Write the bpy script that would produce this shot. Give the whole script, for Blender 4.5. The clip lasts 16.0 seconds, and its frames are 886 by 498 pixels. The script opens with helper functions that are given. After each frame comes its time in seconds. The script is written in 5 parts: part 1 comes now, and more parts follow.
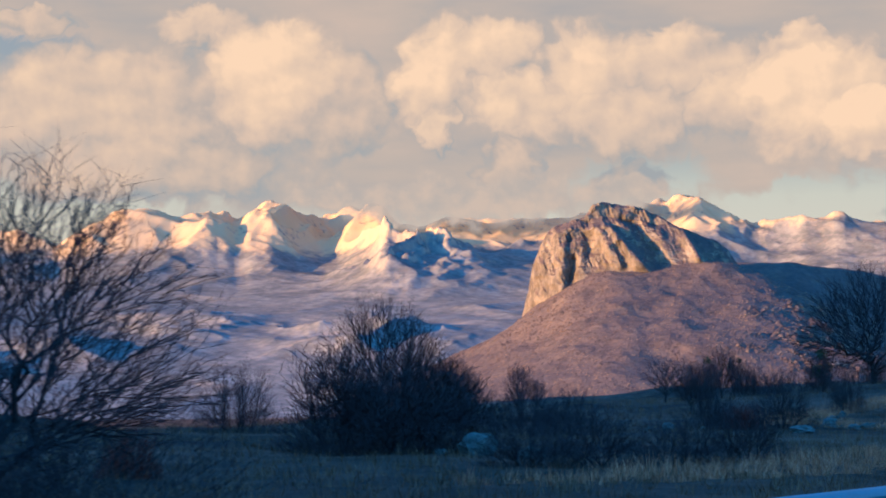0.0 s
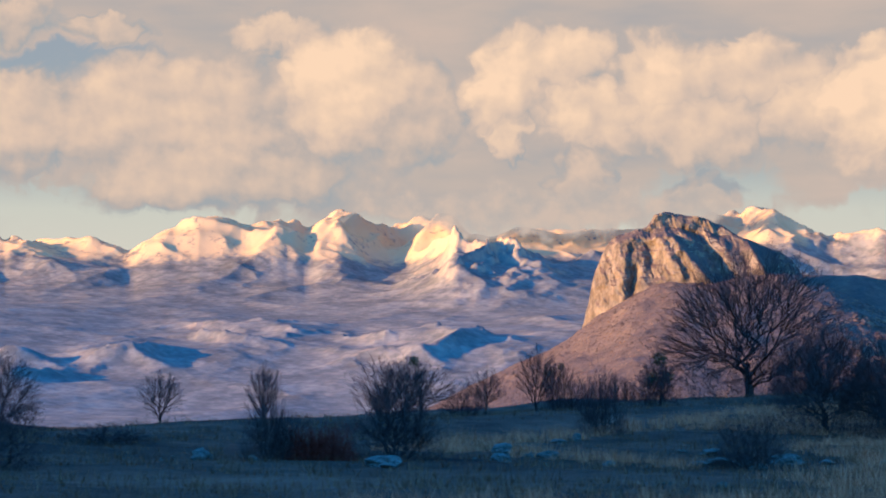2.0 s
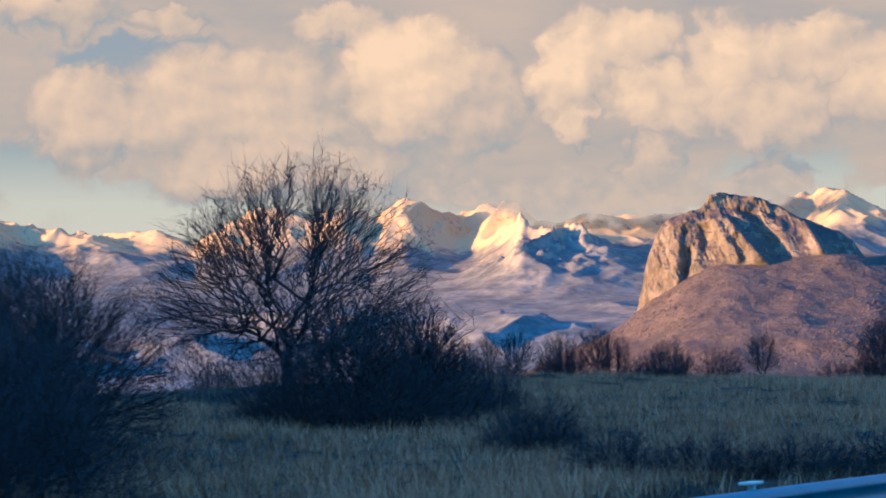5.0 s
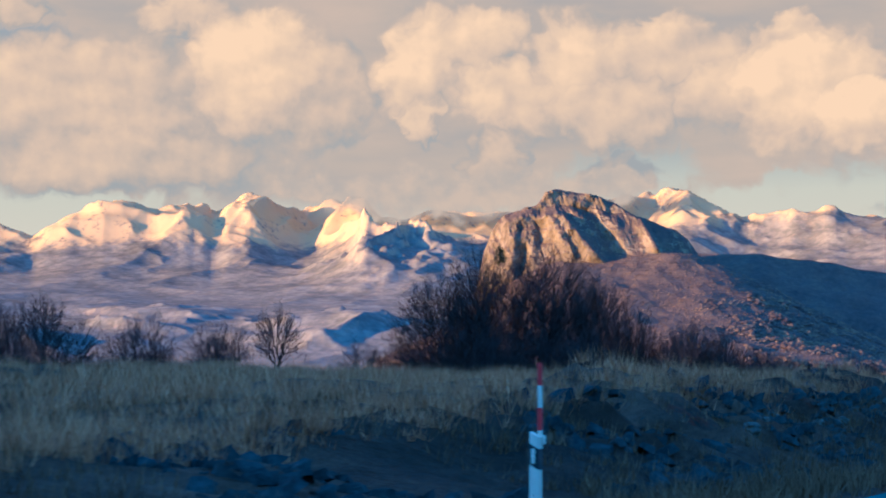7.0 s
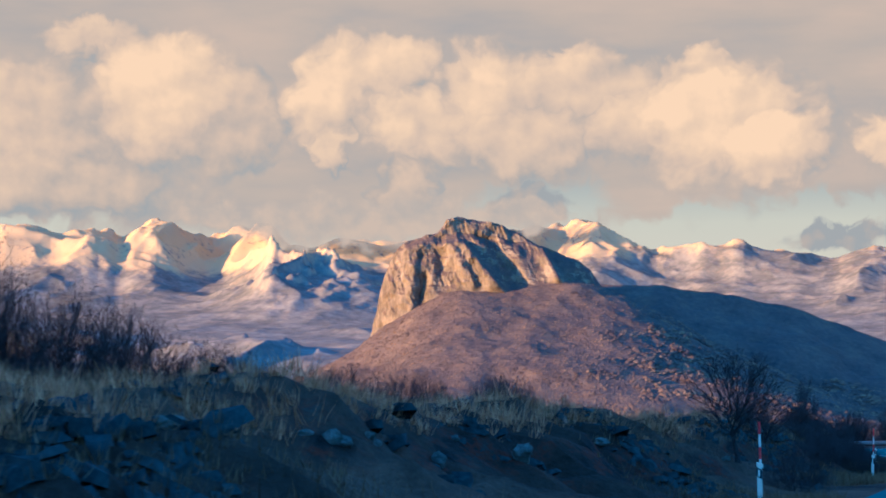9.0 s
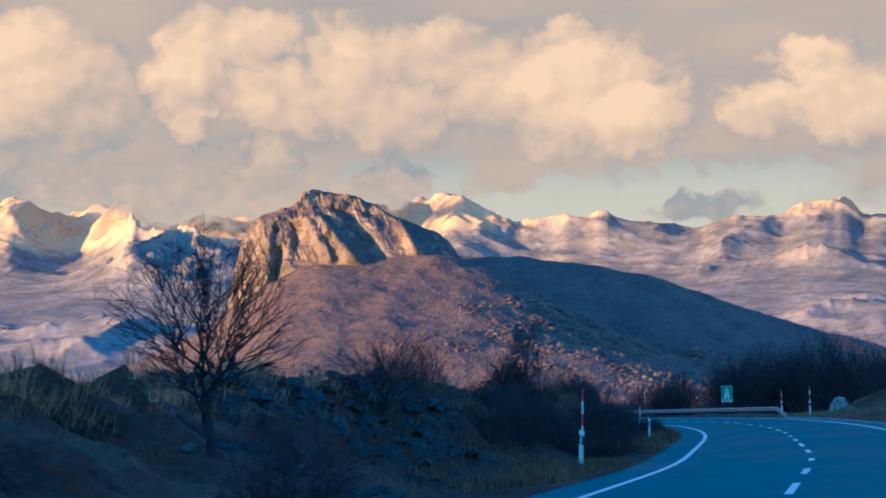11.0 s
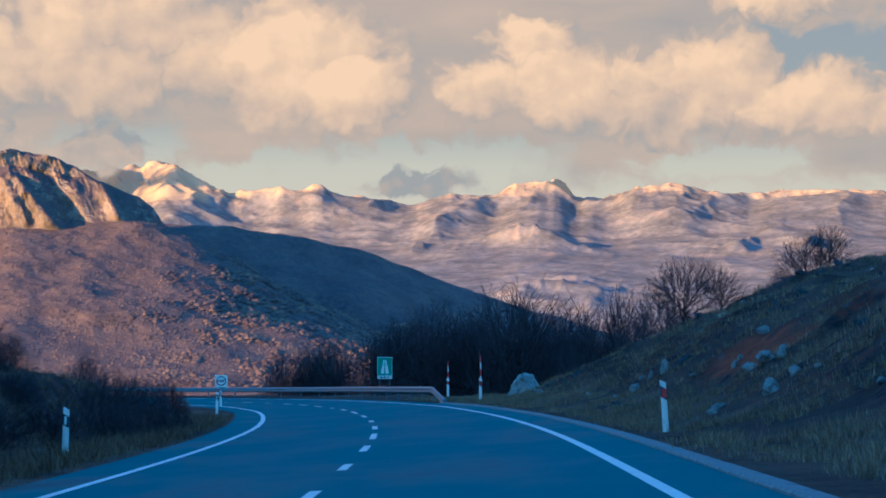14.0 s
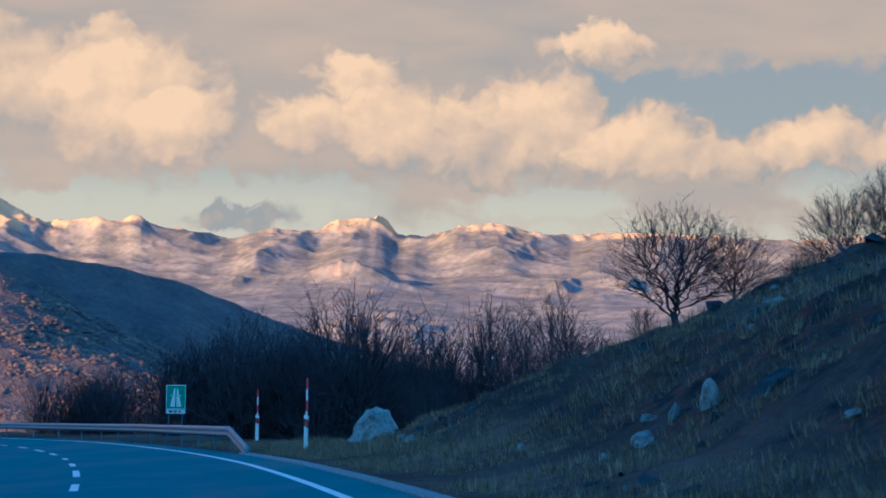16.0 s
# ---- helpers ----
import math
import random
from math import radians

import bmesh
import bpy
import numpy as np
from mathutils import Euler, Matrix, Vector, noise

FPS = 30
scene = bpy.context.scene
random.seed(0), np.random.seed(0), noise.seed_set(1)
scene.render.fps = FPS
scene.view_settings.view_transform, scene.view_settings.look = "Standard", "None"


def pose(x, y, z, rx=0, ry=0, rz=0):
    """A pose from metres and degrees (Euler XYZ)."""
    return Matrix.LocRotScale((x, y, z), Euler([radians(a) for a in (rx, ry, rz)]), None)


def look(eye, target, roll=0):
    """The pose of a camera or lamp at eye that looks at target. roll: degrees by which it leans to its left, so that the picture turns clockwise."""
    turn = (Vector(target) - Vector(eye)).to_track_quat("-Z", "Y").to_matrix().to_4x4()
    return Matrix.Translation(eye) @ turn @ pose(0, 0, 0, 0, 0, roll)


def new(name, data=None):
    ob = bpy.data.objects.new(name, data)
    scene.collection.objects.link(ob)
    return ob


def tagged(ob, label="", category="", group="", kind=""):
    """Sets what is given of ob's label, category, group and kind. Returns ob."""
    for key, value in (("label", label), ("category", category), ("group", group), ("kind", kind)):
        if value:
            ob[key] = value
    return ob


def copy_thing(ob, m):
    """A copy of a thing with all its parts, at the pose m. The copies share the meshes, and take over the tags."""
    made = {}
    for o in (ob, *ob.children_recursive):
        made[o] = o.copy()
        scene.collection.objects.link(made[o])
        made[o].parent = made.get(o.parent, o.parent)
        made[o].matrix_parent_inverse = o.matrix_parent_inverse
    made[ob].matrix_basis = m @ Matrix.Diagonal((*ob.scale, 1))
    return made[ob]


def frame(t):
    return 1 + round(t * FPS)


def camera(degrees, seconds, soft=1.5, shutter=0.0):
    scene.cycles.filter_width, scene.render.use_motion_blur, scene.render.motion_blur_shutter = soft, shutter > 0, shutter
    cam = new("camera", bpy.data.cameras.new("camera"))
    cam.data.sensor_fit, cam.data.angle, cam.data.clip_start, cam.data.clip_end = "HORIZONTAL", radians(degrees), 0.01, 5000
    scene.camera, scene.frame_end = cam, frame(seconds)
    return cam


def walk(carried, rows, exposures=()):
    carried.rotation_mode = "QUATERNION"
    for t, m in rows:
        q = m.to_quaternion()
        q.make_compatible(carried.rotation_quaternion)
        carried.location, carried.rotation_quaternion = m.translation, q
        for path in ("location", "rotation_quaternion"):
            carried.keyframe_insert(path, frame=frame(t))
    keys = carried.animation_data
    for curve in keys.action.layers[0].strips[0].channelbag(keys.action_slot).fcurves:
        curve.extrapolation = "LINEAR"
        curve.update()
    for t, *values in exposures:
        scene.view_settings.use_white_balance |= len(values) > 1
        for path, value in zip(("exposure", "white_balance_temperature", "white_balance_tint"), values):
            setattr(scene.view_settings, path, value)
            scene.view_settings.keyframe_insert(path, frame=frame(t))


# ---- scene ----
# ---- camera ----
cam = camera(25.87, 16.0, soft=1.8, shutter=0.12)
# seconds, place, bearing (left of +y), pitch, lean to the right
WALK = [
    (0.0, 32.59, -258.72, 0.31, 32.29, 4.59, 0.72),
    (0.5, 32.99, -250.50, 0.27, 32.97, 4.50, 0.27),
    (1.0, 33.19, -242.37, 0.25, 33.60, 4.71, 0.05),
    (1.5, 33.41, -234.23, 0.28, 34.17, 5.10, -0.13),
    (2.0, 33.72, -226.06, 0.33, 34.62, 4.93, 0.01),
    (2.5, 34.05, -217.87, 0.37, 35.17, 4.65, 0.34),
    (3.0, 34.33, -209.64, 0.41, 35.66, 5.24, 1.60),
    (5.5, 33.28, -168.73, 0.60, 37.50, 4.45, 0.55),
    (6.0, 32.49, -160.58, 0.59, 37.94, 4.47, 0.38),
    (6.5, 31.65, -152.42, 0.56, 36.68, 4.94, 0.37),
    (7.0, 30.81, -144.25, 0.54, 32.53, 4.49, 0.52),
    (7.5, 29.95, -136.07, 0.53, 31.87, 4.93, 0.66),
    (8.0, 29.04, -127.90, 0.51, 31.17, 6.34, 0.26),
    (8.5, 28.00, -119.76, 0.50, 30.71, 5.30, 0.03),
    (9.0, 26.81, -111.65, 0.49, 29.97, 5.38, -0.02),
    (9.5, 25.49, -103.55, 0.48, 28.76, 5.24, 0.48),
    (12.0, 17.52, -63.25, 0.07, 24.19, 4.20, 0.90),
    (12.5, 15.65, -55.24, 0.05, 22.82, 4.11, 0.67),
    (13.0, 13.73, -47.25, 0.06, 20.94, 4.33, 0.45),
    (13.5, 11.70, -39.27, 0.04, 18.76, 4.57, 0.17),
    (14.0, 9.56, -31.31, 0.04, 17.65, 3.81, 0.05),
    (14.5, 7.34, -23.38, 0.06, 16.30, 5.11, -0.38),
    (15.0, 5.00, -15.51, 0.06, 15.21, 4.86, -0.82),
    (15.5, 2.54, -7.73, 0.03, 13.34, 4.87, -1.05),
    (16.0, -0.00, -0.00, 0.00, 12.33, 4.97, -0.87),
]


def eye_pose(x, y, z, bearing, pitch, lean):
    b, p = radians(bearing), radians(pitch)
    way = Vector((-math.sin(b) * math.cos(p), math.cos(b) * math.cos(p), math.sin(p)))
    return look((x, y, z), Vector((x, y, z)) + way, -lean)


walk(cam, [(row[0], eye_pose(*row[1:])) for row in WALK], exposures=[(0.0, 2.52, 3600, -5), (9.7, 2.52, 3570, -5), (12.0, 2.45, 3600, -5), (16.0, 2.45, 3590, -5)])

# ---- light ----
SUN_BEARING, SUN_HEIGHT = 146.5, 8.0   # degrees left of +y, degrees above the horizon
world = bpy.data.worlds.new("sky")
scene.world = world
world.use_nodes = True
wn = world.node_tree.nodes
sky = wn.new("ShaderNodeTexSky")
sky.sky_type = "NISHITA"
sky.sun_disc = False
sky.sun_elevation = radians(SUN_HEIGHT)
sky.sun_rotation = radians(-SUN_BEARING)
sky.air_density, sky.dust_density, sky.ozone_density = 1.0, 0.2, 3.0
wn["Background"].inputs["Strength"].default_value = 0.084
world.node_tree.links.new(sky.outputs["Color"], wn["Background"].inputs["Color"])
sun = new("sun", bpy.data.lights.new("sun", "SUN"))
sun.data.energy, sun.data.angle, sun.data.color = 3.7, radians(0.6), (1.0, 0.36, 0.055)
sb, se = radians(SUN_BEARING), radians(SUN_HEIGHT)
sun.matrix_world = look((-math.sin(sb) * math.cos(se) * 900, math.cos(sb) * math.cos(se) * 900, math.sin(se) * 900), (0, 0, 0))


# ---- noise and meshes ----
def lattice(ix, iy, seed):
    h = (ix * 374761393 + iy * 668265263 + seed * 974634777) & 0xFFFFFFFF
    h = ((h ^ (h >> 13)) * 1274126177) & 0xFFFFFFFF
    return ((h ^ (h >> 16)) & 0xFFFF) / 65535.0


def value(x, y, seed=0):
    ix, iy = np.floor(x).astype(np.int64), np.floor(y).astype(np.int64)
    fx, fy = x - ix, y - iy
    fx, fy = fx * fx * fx * (fx * (fx * 6 - 15) + 10), fy * fy * fy * (fy * (fy * 6 - 15) + 10)
    a, b = lattice(ix, iy, seed), lattice(ix + 1, iy, seed)
    c, d = lattice(ix, iy + 1, seed), lattice(ix + 1, iy + 1, seed)
    return (a * (1 - fx) + b * fx) * (1 - fy) + (c * (1 - fx) + d * fx) * fy


def fbm(x, y, octaves=4, seed=0):
    total, amp, norm = 0.0, 1.0, 0.0
    for k in range(octaves):
        total = total + amp * (value(x * 2 ** k + 17.3 * k, y * 2 ** k - 9.1 * k, seed + k) * 2 - 1)
        norm += amp
        amp *= 0.5
    return total / norm


def ridged(x, y, octaves=5, seed=0):
    total, amp, norm = 0.0, 1.0, 0.0
    for k in range(octaves):
        n = 1 - np.abs(value(x * 2.1 ** k + 31.7 * k, y * 2.1 ** k + 5.3 * k, seed + k) * 2 - 1)
        total = total + amp * n * n
        norm += amp
        amp *= 0.5
    return total / norm


def smooth(a, b, x):
    s = np.clip((np.asarray(x, float) - a) / (b - a), 0, 1)
    return s * s * (3 - 2 * s)


def sheet(name, X, Y, Z, material, uv=None):
    """A grid mesh of the arrays X, Y, Z."""
    n, m = X.shape
    mesh = bpy.data.meshes.new(name)
    idx = np.arange(n * m).reshape(n, m)
    quads = np.stack([idx[:-1, :-1], idx[1:, :-1], idx[1:, 1:], idx[:-1, 1:]], -1).reshape(-1, 4)
    mesh.vertices.add(n * m)
    mesh.vertices.foreach_set("co", np.stack([X, Y, Z], -1).astype(np.float32).ravel())
    mesh.loops.add(len(quads) * 4)
    mesh.loops.foreach_set("vertex_index", quads.astype(np.int32).ravel())
    mesh.polygons.add(len(quads))
    mesh.polygons.foreach_set("loop_start", (np.arange(len(quads)) * 4).astype(np.int32))
    mesh.polygons.foreach_set("use_smooth", np.ones(len(quads), bool))
    if uv is not None:
        layer = mesh.uv_layers.new(name="UVMap")
        layer.data.foreach_set("uv", np.stack([uv[0].ravel()[quads.ravel()], uv[1].ravel()[quads.ravel()]], -1).astype(np.float32).ravel())
    mesh.update()
    mesh.validate()
    mesh.materials.append(material)
    return new(name, mesh)


def raw(name, verts, faces, material, parent=None, label="", flat=True):
    """A mesh object out of lists of vertices and faces."""
    mesh = bpy.data.meshes.new(name)
    mesh.from_pydata([tuple(v) for v in verts], [], faces)
    if not flat:
        mesh.polygons.foreach_set("use_smooth", np.ones(len(mesh.polygons), bool))
    mesh.materials.append(material)
    ob = new(name, mesh)
    if parent is not None:
        ob.parent = parent
    return tagged(ob, label)


def part(name, bm, material, parent=None, label=""):
    mesh = bpy.data.meshes.new(name)
    bm.to_mesh(mesh)
    bm.free()
    mesh.materials.append(material)
    ob = new(name, mesh)
    if parent is not None:
        ob.parent = parent
    return tagged(ob, label)


def box(bm, cx, cy, cz, sx, sy, sz, bevel=0.0):
    got = bmesh.ops.create_cube(bm, size=1.0, matrix=Matrix.Translation((cx, cy, cz)) @ Matrix.Diagonal((sx, sy, sz, 1)))
    if bevel:
        edges = list({e for v in got["verts"] for e in v.link_edges})
        bmesh.ops.bevel(bm, geom=edges, offset=bevel, segments=1, affect="EDGES")


# ---- materials ----
def shader(name, rough=0.85, spec=0.25):
    m = bpy.data.materials.new(name)
    m.use_nodes = True
    b = m.node_tree.nodes["Principled BSDF"]
    b.inputs["Roughness"].default_value = rough
    b.inputs["Specular IOR Level"].default_value = spec
    return m, m.node_tree.nodes, m.node_tree.links, b


def ramp(nodes, stops):
    r = nodes.new("ShaderNodeValToRGB")
    while len(r.color_ramp.elements) < len(stops):
        r.color_ramp.elements.new(0.5)
    for e, (p, c) in zip(r.color_ramp.elements, stops):
        e.position, e.color = p, (*c, 1)
    return r


def noise_node(nodes, links, scale, detail=6, rough=0.6, coord="Object", stretch=(1, 1, 1)):
    tc = nodes.new("ShaderNodeTexCoord")
    mp = nodes.new("ShaderNodeMapping")
    mp.inputs["Scale"].default_value = stretch
    n = nodes.new("ShaderNodeTexNoise")
    n.inputs["Scale"].default_value, n.inputs["Detail"].default_value, n.inputs["Roughness"].default_value = scale, detail, rough
    links.new(tc.outputs[coord], mp.inputs["Vector"])
    links.new(mp.outputs["Vector"], n.inputs["Vector"])
    return n


def mix(nodes, links, fac, a, b, mode="MIX"):
    m = nodes.new("ShaderNodeMix")
    m.data_type, m.blend_type = "RGBA", mode
    for sock, val in ((m.inputs[0], fac), (m.inputs[6], a), (m.inputs[7], b)):
        if hasattr(val, "is_output"):
            links.new(val, sock)
        elif isinstance(val, tuple):
            sock.default_value = (*val, 1)
        else:
            sock.default_value = val
    return m.outputs[2]


def mathn(nodes, links, op, a, b=0.0, clamp=False):
    m = nodes.new("ShaderNodeMath")
    m.operation, m.use_clamp = op, clamp
    for sock, val in ((m.inputs[0], a), (m.inputs[1], b)):
        if hasattr(val, "is_output"):
            links.new(val, sock)
        else:
            sock.default_value = val
    return m.outputs[0]


def maprange(nodes, links, v, a, b, c=0.0, d=1.0, kind="SMOOTHSTEP"):
    m = nodes.new("ShaderNodeMapRange")
    m.interpolation_type = kind
    links.new(v, m.inputs["Value"])
    for k, val in (("From Min", a), ("From Max", b), ("To Min", c), ("To Max", d)):
        m.inputs[k].default_value = val
    return m.outputs["Result"]


def bump(nodes, links, bsdf, height, strength=0.5, distance=0.1):
    b = nodes.new("ShaderNodeBump")
    b.inputs["Strength"].default_value, b.inputs["Distance"].default_value = strength, distance
    links.new(height, b.inputs["Height"])
    links.new(b.outputs["Normal"], bsdf.inputs["Normal"])


def speckled(name, dark, light, scale, rough=0.85, spec=0.2, fine=8.0, relief=0.0, mid=None, lo=0.3, hi=0.7):
    """Two-scale noise between dark and light, with relief."""
    m, n, l, b = shader(name, rough, spec)
    big = noise_node(n, l, scale, 5)
    small = noise_node(n, l, scale * fine, 4)
    both = mathn(n, l, "ADD", mathn(n, l, "MULTIPLY", big.outputs["Fac"], 0.6), mathn(n, l, "MULTIPLY", small.outputs["Fac"], 0.4))
    stops = [(lo, dark), (hi, light)] if mid is None else [(lo, dark), ((lo + hi) / 2, mid), (hi, light)]
    r = ramp(n, stops)
    l.new(both, r.inputs["Fac"])
    l.new(r.outputs["Color"], b.inputs["Base Color"])
    if relief:
        bump(n, l, b, both, 0.8, relief)
    return m


def ground_material():
    m, n, l, b = shader("grassland", 0.95, 0.08)
    big = noise_node(n, l, 0.07, 4)
    mid = noise_node(n, l, 0.6, 5)
    fine = noise_node(n, l, 6.0, 4)
    r = ramp(n, [(0.34, (0.016, 0.012, 0.008)), (0.48, (0.062, 0.039, 0.023)), (0.66, (0.19, 0.115, 0.066))])
    s = mathn(n, l, "ADD", mathn(n, l, "MULTIPLY", big.outputs["Fac"], 0.5), mathn(n, l, "MULTIPLY", mid.outputs["Fac"], 0.3))
    s = mathn(n, l, "ADD", s, mathn(n, l, "MULTIPLY", fine.outputs["Fac"], 0.2))
    l.new(s, r.inputs["Fac"])
    # bare earth on steep slopes
    geo = n.new("ShaderNodeNewGeometry")
    sep = n.new("ShaderNodeSeparateXYZ")
    l.new(geo.outputs["Normal"], sep.inputs["Vector"])
    steep = maprange(n, l, sep.outputs["Z"], 0.95, 0.82)
    soil = mathn(n, l, "MULTIPLY", steep, maprange(n, l, mid.outputs["Fac"], 0.36, 0.56))
    crag = noise_node(n, l, 1.1, 6, 0.72)
    bare = ramp(n, [(0.38, (0.010, 0.008, 0.007)), (0.49, (0.042, 0.029, 0.021)), (0.555, (0.10, 0.03, 0.013)), (0.61, (0.056, 0.038, 0.028)), (0.72, (0.12, 0.10, 0.08))])
    l.new(crag.outputs["Fac"], bare.inputs["Fac"])
    c = mix(n, l, soil, r.outputs["Color"], bare.outputs["Color"])
    # a washed-out scar of red earth in the cut bank
    away = []
    for spot in ((1.2, 21.2, 0.8), (2.0, 19.6, 0.8), (2.7, 18.0, 0.9)):
        reach = n.new("ShaderNodeVectorMath")
        reach.operation = "DISTANCE"
        l.new(geo.outputs["Position"], reach.inputs[0])
        reach.inputs[1].default_value = spot
        away.append(reach.outputs["Value"])
    near = mathn(n, l, "MINIMUM", mathn(n, l, "MINIMUM", away[0], away[1]), away[2])
    near = mathn(n, l, "ADD", near, mathn(n, l, "MULTIPLY", mid.outputs["Fac"], 1.6))
    red = ramp(n, [(0.36, (0.10, 0.03, 0.014)), (0.62, (0.26, 0.075, 0.028))])
    l.new(crag.outputs["Fac"], red.inputs["Fac"])
    c = mix(n, l, maprange(n, l, near, 2.3, 1.4), c, red.outputs["Color"])
    l.new(c, b.inputs["Base Color"])
    bump(n, l, b, mathn(n, l, "ADD", s, mathn(n, l, "MULTIPLY", crag.outputs["Fac"], 0.8)), 1.0, 0.4)
    return m


def asphalt_material():
    m, n, l, b = shader("asphalt", 0.85, 0.06)
    big = noise_node(n, l, 0.42, 5, 0.62, stretch=(1, 0.45, 1))
    fine = noise_node(n, l, 40, 3)
    r = ramp(n, [(0.32, (0.012, 0.05, 0.048)), (0.44, (0.034, 0.10, 0.092)), (0.7, (0.052, 0.132, 0.122))])
    s = mathn(n, l, "ADD", mathn(n, l, "MULTIPLY", big.outputs["Fac"], 0.7), mathn(n, l, "MULTIPLY", fine.outputs["Fac"], 0.3))
    l.new(s, r.inputs["Fac"])
    l.new(r.outputs["Color"], b.inputs["Base Color"])
    l.new(maprange(n, l, big.outputs["Fac"], 0.35, 0.65, 0.62, 0.85), b.inputs["Roughness"])
    bump(n, l, b, fine.outputs["Fac"], 0.3, 0.01)
    return m


def mountain_material():
    m, n, l, b = shader("mountain_slopes", 0.95, 0.1)
    geo = n.new("ShaderNodeNewGeometry")
    pos = n.new("ShaderNodeSeparateXYZ")
    nor = n.new("ShaderNodeSeparateXYZ")
    l.new(geo.outputs["Position"], pos.inputs["Vector"])
    l.new(geo.outputs["Normal"], nor.inputs["Vector"])
    wood = noise_node(n, l, 0.014, 6, 0.66)
    fine = noise_node(n, l, 0.06, 5)
    r = ramp(n, [(0.36, (0.093, 0.090, 0.087)), (0.5, (0.157, 0.149, 0.137)), (0.62, (0.250, 0.228, 0.195))])
    s = mathn(n, l, "ADD", mathn(n, l, "MULTIPLY", wood.outputs["Fac"], 0.6), mathn(n, l, "MULTIPLY", fine.outputs["Fac"], 0.4))
    l.new(s, r.inputs["Fac"])
    rockn = noise_node(n, l, 0.02, 6, 0.7, stretch=(1, 1, 0.35))
    rock = ramp(n, [(0.3, (0.16, 0.135, 0.12)), (0.7, (0.38, 0.31, 0.22))])
    l.new(rockn.outputs["Fac"], rock.inputs["Fac"])
    steep = mathn(n, l, "ADD", nor.outputs["Z"], mathn(n, l, "MULTIPLY", mathn(n, l, "SUBTRACT", fine.outputs["Fac"], 0.5), 0.5))
    c = mix(n, l, maprange(n, l, steep, 0.74, 0.55), r.outputs["Color"], rock.outputs["Color"])
    ledge = noise_node(n, l, 0.011, 6, 0.65, stretch=(1, 1, 2.2))
    c = mix(n, l, maprange(n, l, ledge.outputs["Fac"], 0.57, 0.66, 0.0, 0.65), c, rock.outputs["Color"])
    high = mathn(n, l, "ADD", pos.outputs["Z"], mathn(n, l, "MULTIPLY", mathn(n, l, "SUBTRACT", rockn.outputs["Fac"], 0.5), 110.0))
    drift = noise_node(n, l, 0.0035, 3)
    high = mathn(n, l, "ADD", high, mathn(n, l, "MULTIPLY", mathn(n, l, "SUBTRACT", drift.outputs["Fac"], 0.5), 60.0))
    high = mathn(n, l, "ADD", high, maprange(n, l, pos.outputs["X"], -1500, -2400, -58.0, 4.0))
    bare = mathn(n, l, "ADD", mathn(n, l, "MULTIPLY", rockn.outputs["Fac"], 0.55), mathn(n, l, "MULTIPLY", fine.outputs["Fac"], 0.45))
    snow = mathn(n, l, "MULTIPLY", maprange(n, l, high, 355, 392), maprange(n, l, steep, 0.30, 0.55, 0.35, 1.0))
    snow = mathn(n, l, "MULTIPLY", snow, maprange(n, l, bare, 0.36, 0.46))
    # the warm sunset light on the snow is put into its base colour
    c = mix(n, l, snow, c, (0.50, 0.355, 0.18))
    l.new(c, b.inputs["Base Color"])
    bump(n, l, b, s, 0.5, 3.0)
    return m


def hill_material():
    m, n, l, b = shader("wooded_rock", 0.95, 0.1)
    geo = n.new("ShaderNodeNewGeometry")
    nor = n.new("ShaderNodeSeparateXYZ")
    l.new(geo.outputs["Normal"], nor.inputs["Vector"])
    wood = noise_node(n, l, 0.03, 6)
    fine = noise_node(n, l, 0.2, 5)
    s = mathn(n, l, "ADD", mathn(n, l, "MULTIPLY", wood.outputs["Fac"], 0.55), mathn(n, l, "MULTIPLY", fine.outputs["Fac"], 0.45))
    r = ramp(n, [(0.3, (0.056, 0.046, 0.044)), (0.5, (0.108, 0.079, 0.064)), (0.72, (0.178, 0.126, 0.084))])
    l.new(s, r.inputs["Fac"])
    rockn = noise_node(n, l, 0.05, 8, 0.7, stretch=(1, 1, 0.3))
    rock = ramp(n, [(0.36, (0.045, 0.035, 0.026)), (0.44, (0.11, 0.086, 0.06)), (0.53, (0.18, 0.14, 0.095)), (0.64, (0.28, 0.22, 0.145))])
    chip = noise_node(n, l, 0.11, 6, 0.75, stretch=(1, 1, 0.7))
    l.new(mathn(n, l, "ADD", mathn(n, l, "MULTIPLY", rockn.outputs["Fac"], 0.5), mathn(n, l, "MULTIPLY", chip.outputs["Fac"], 0.5)), rock.inputs["Fac"])
    steep = mathn(n, l, "ADD", nor.outputs["Z"], mathn(n, l, "MULTIPLY", mathn(n, l, "SUBTRACT", fine.outputs["Fac"], 0.5), 0.35))
    l.new(mix(n, l, maprange(n, l, steep, 0.58, 0.46), r.outputs["Color"], rock.outputs["Color"]), b.inputs["Base Color"])
    both = mathn(n, l, "ADD", mathn(n, l, "ADD", mathn(n, l, "MULTIPLY", s, 0.6), rockn.outputs["Fac"]), chip.outputs["Fac"])
    bump(n, l, b, both, 0.7, 1.8)
    return m


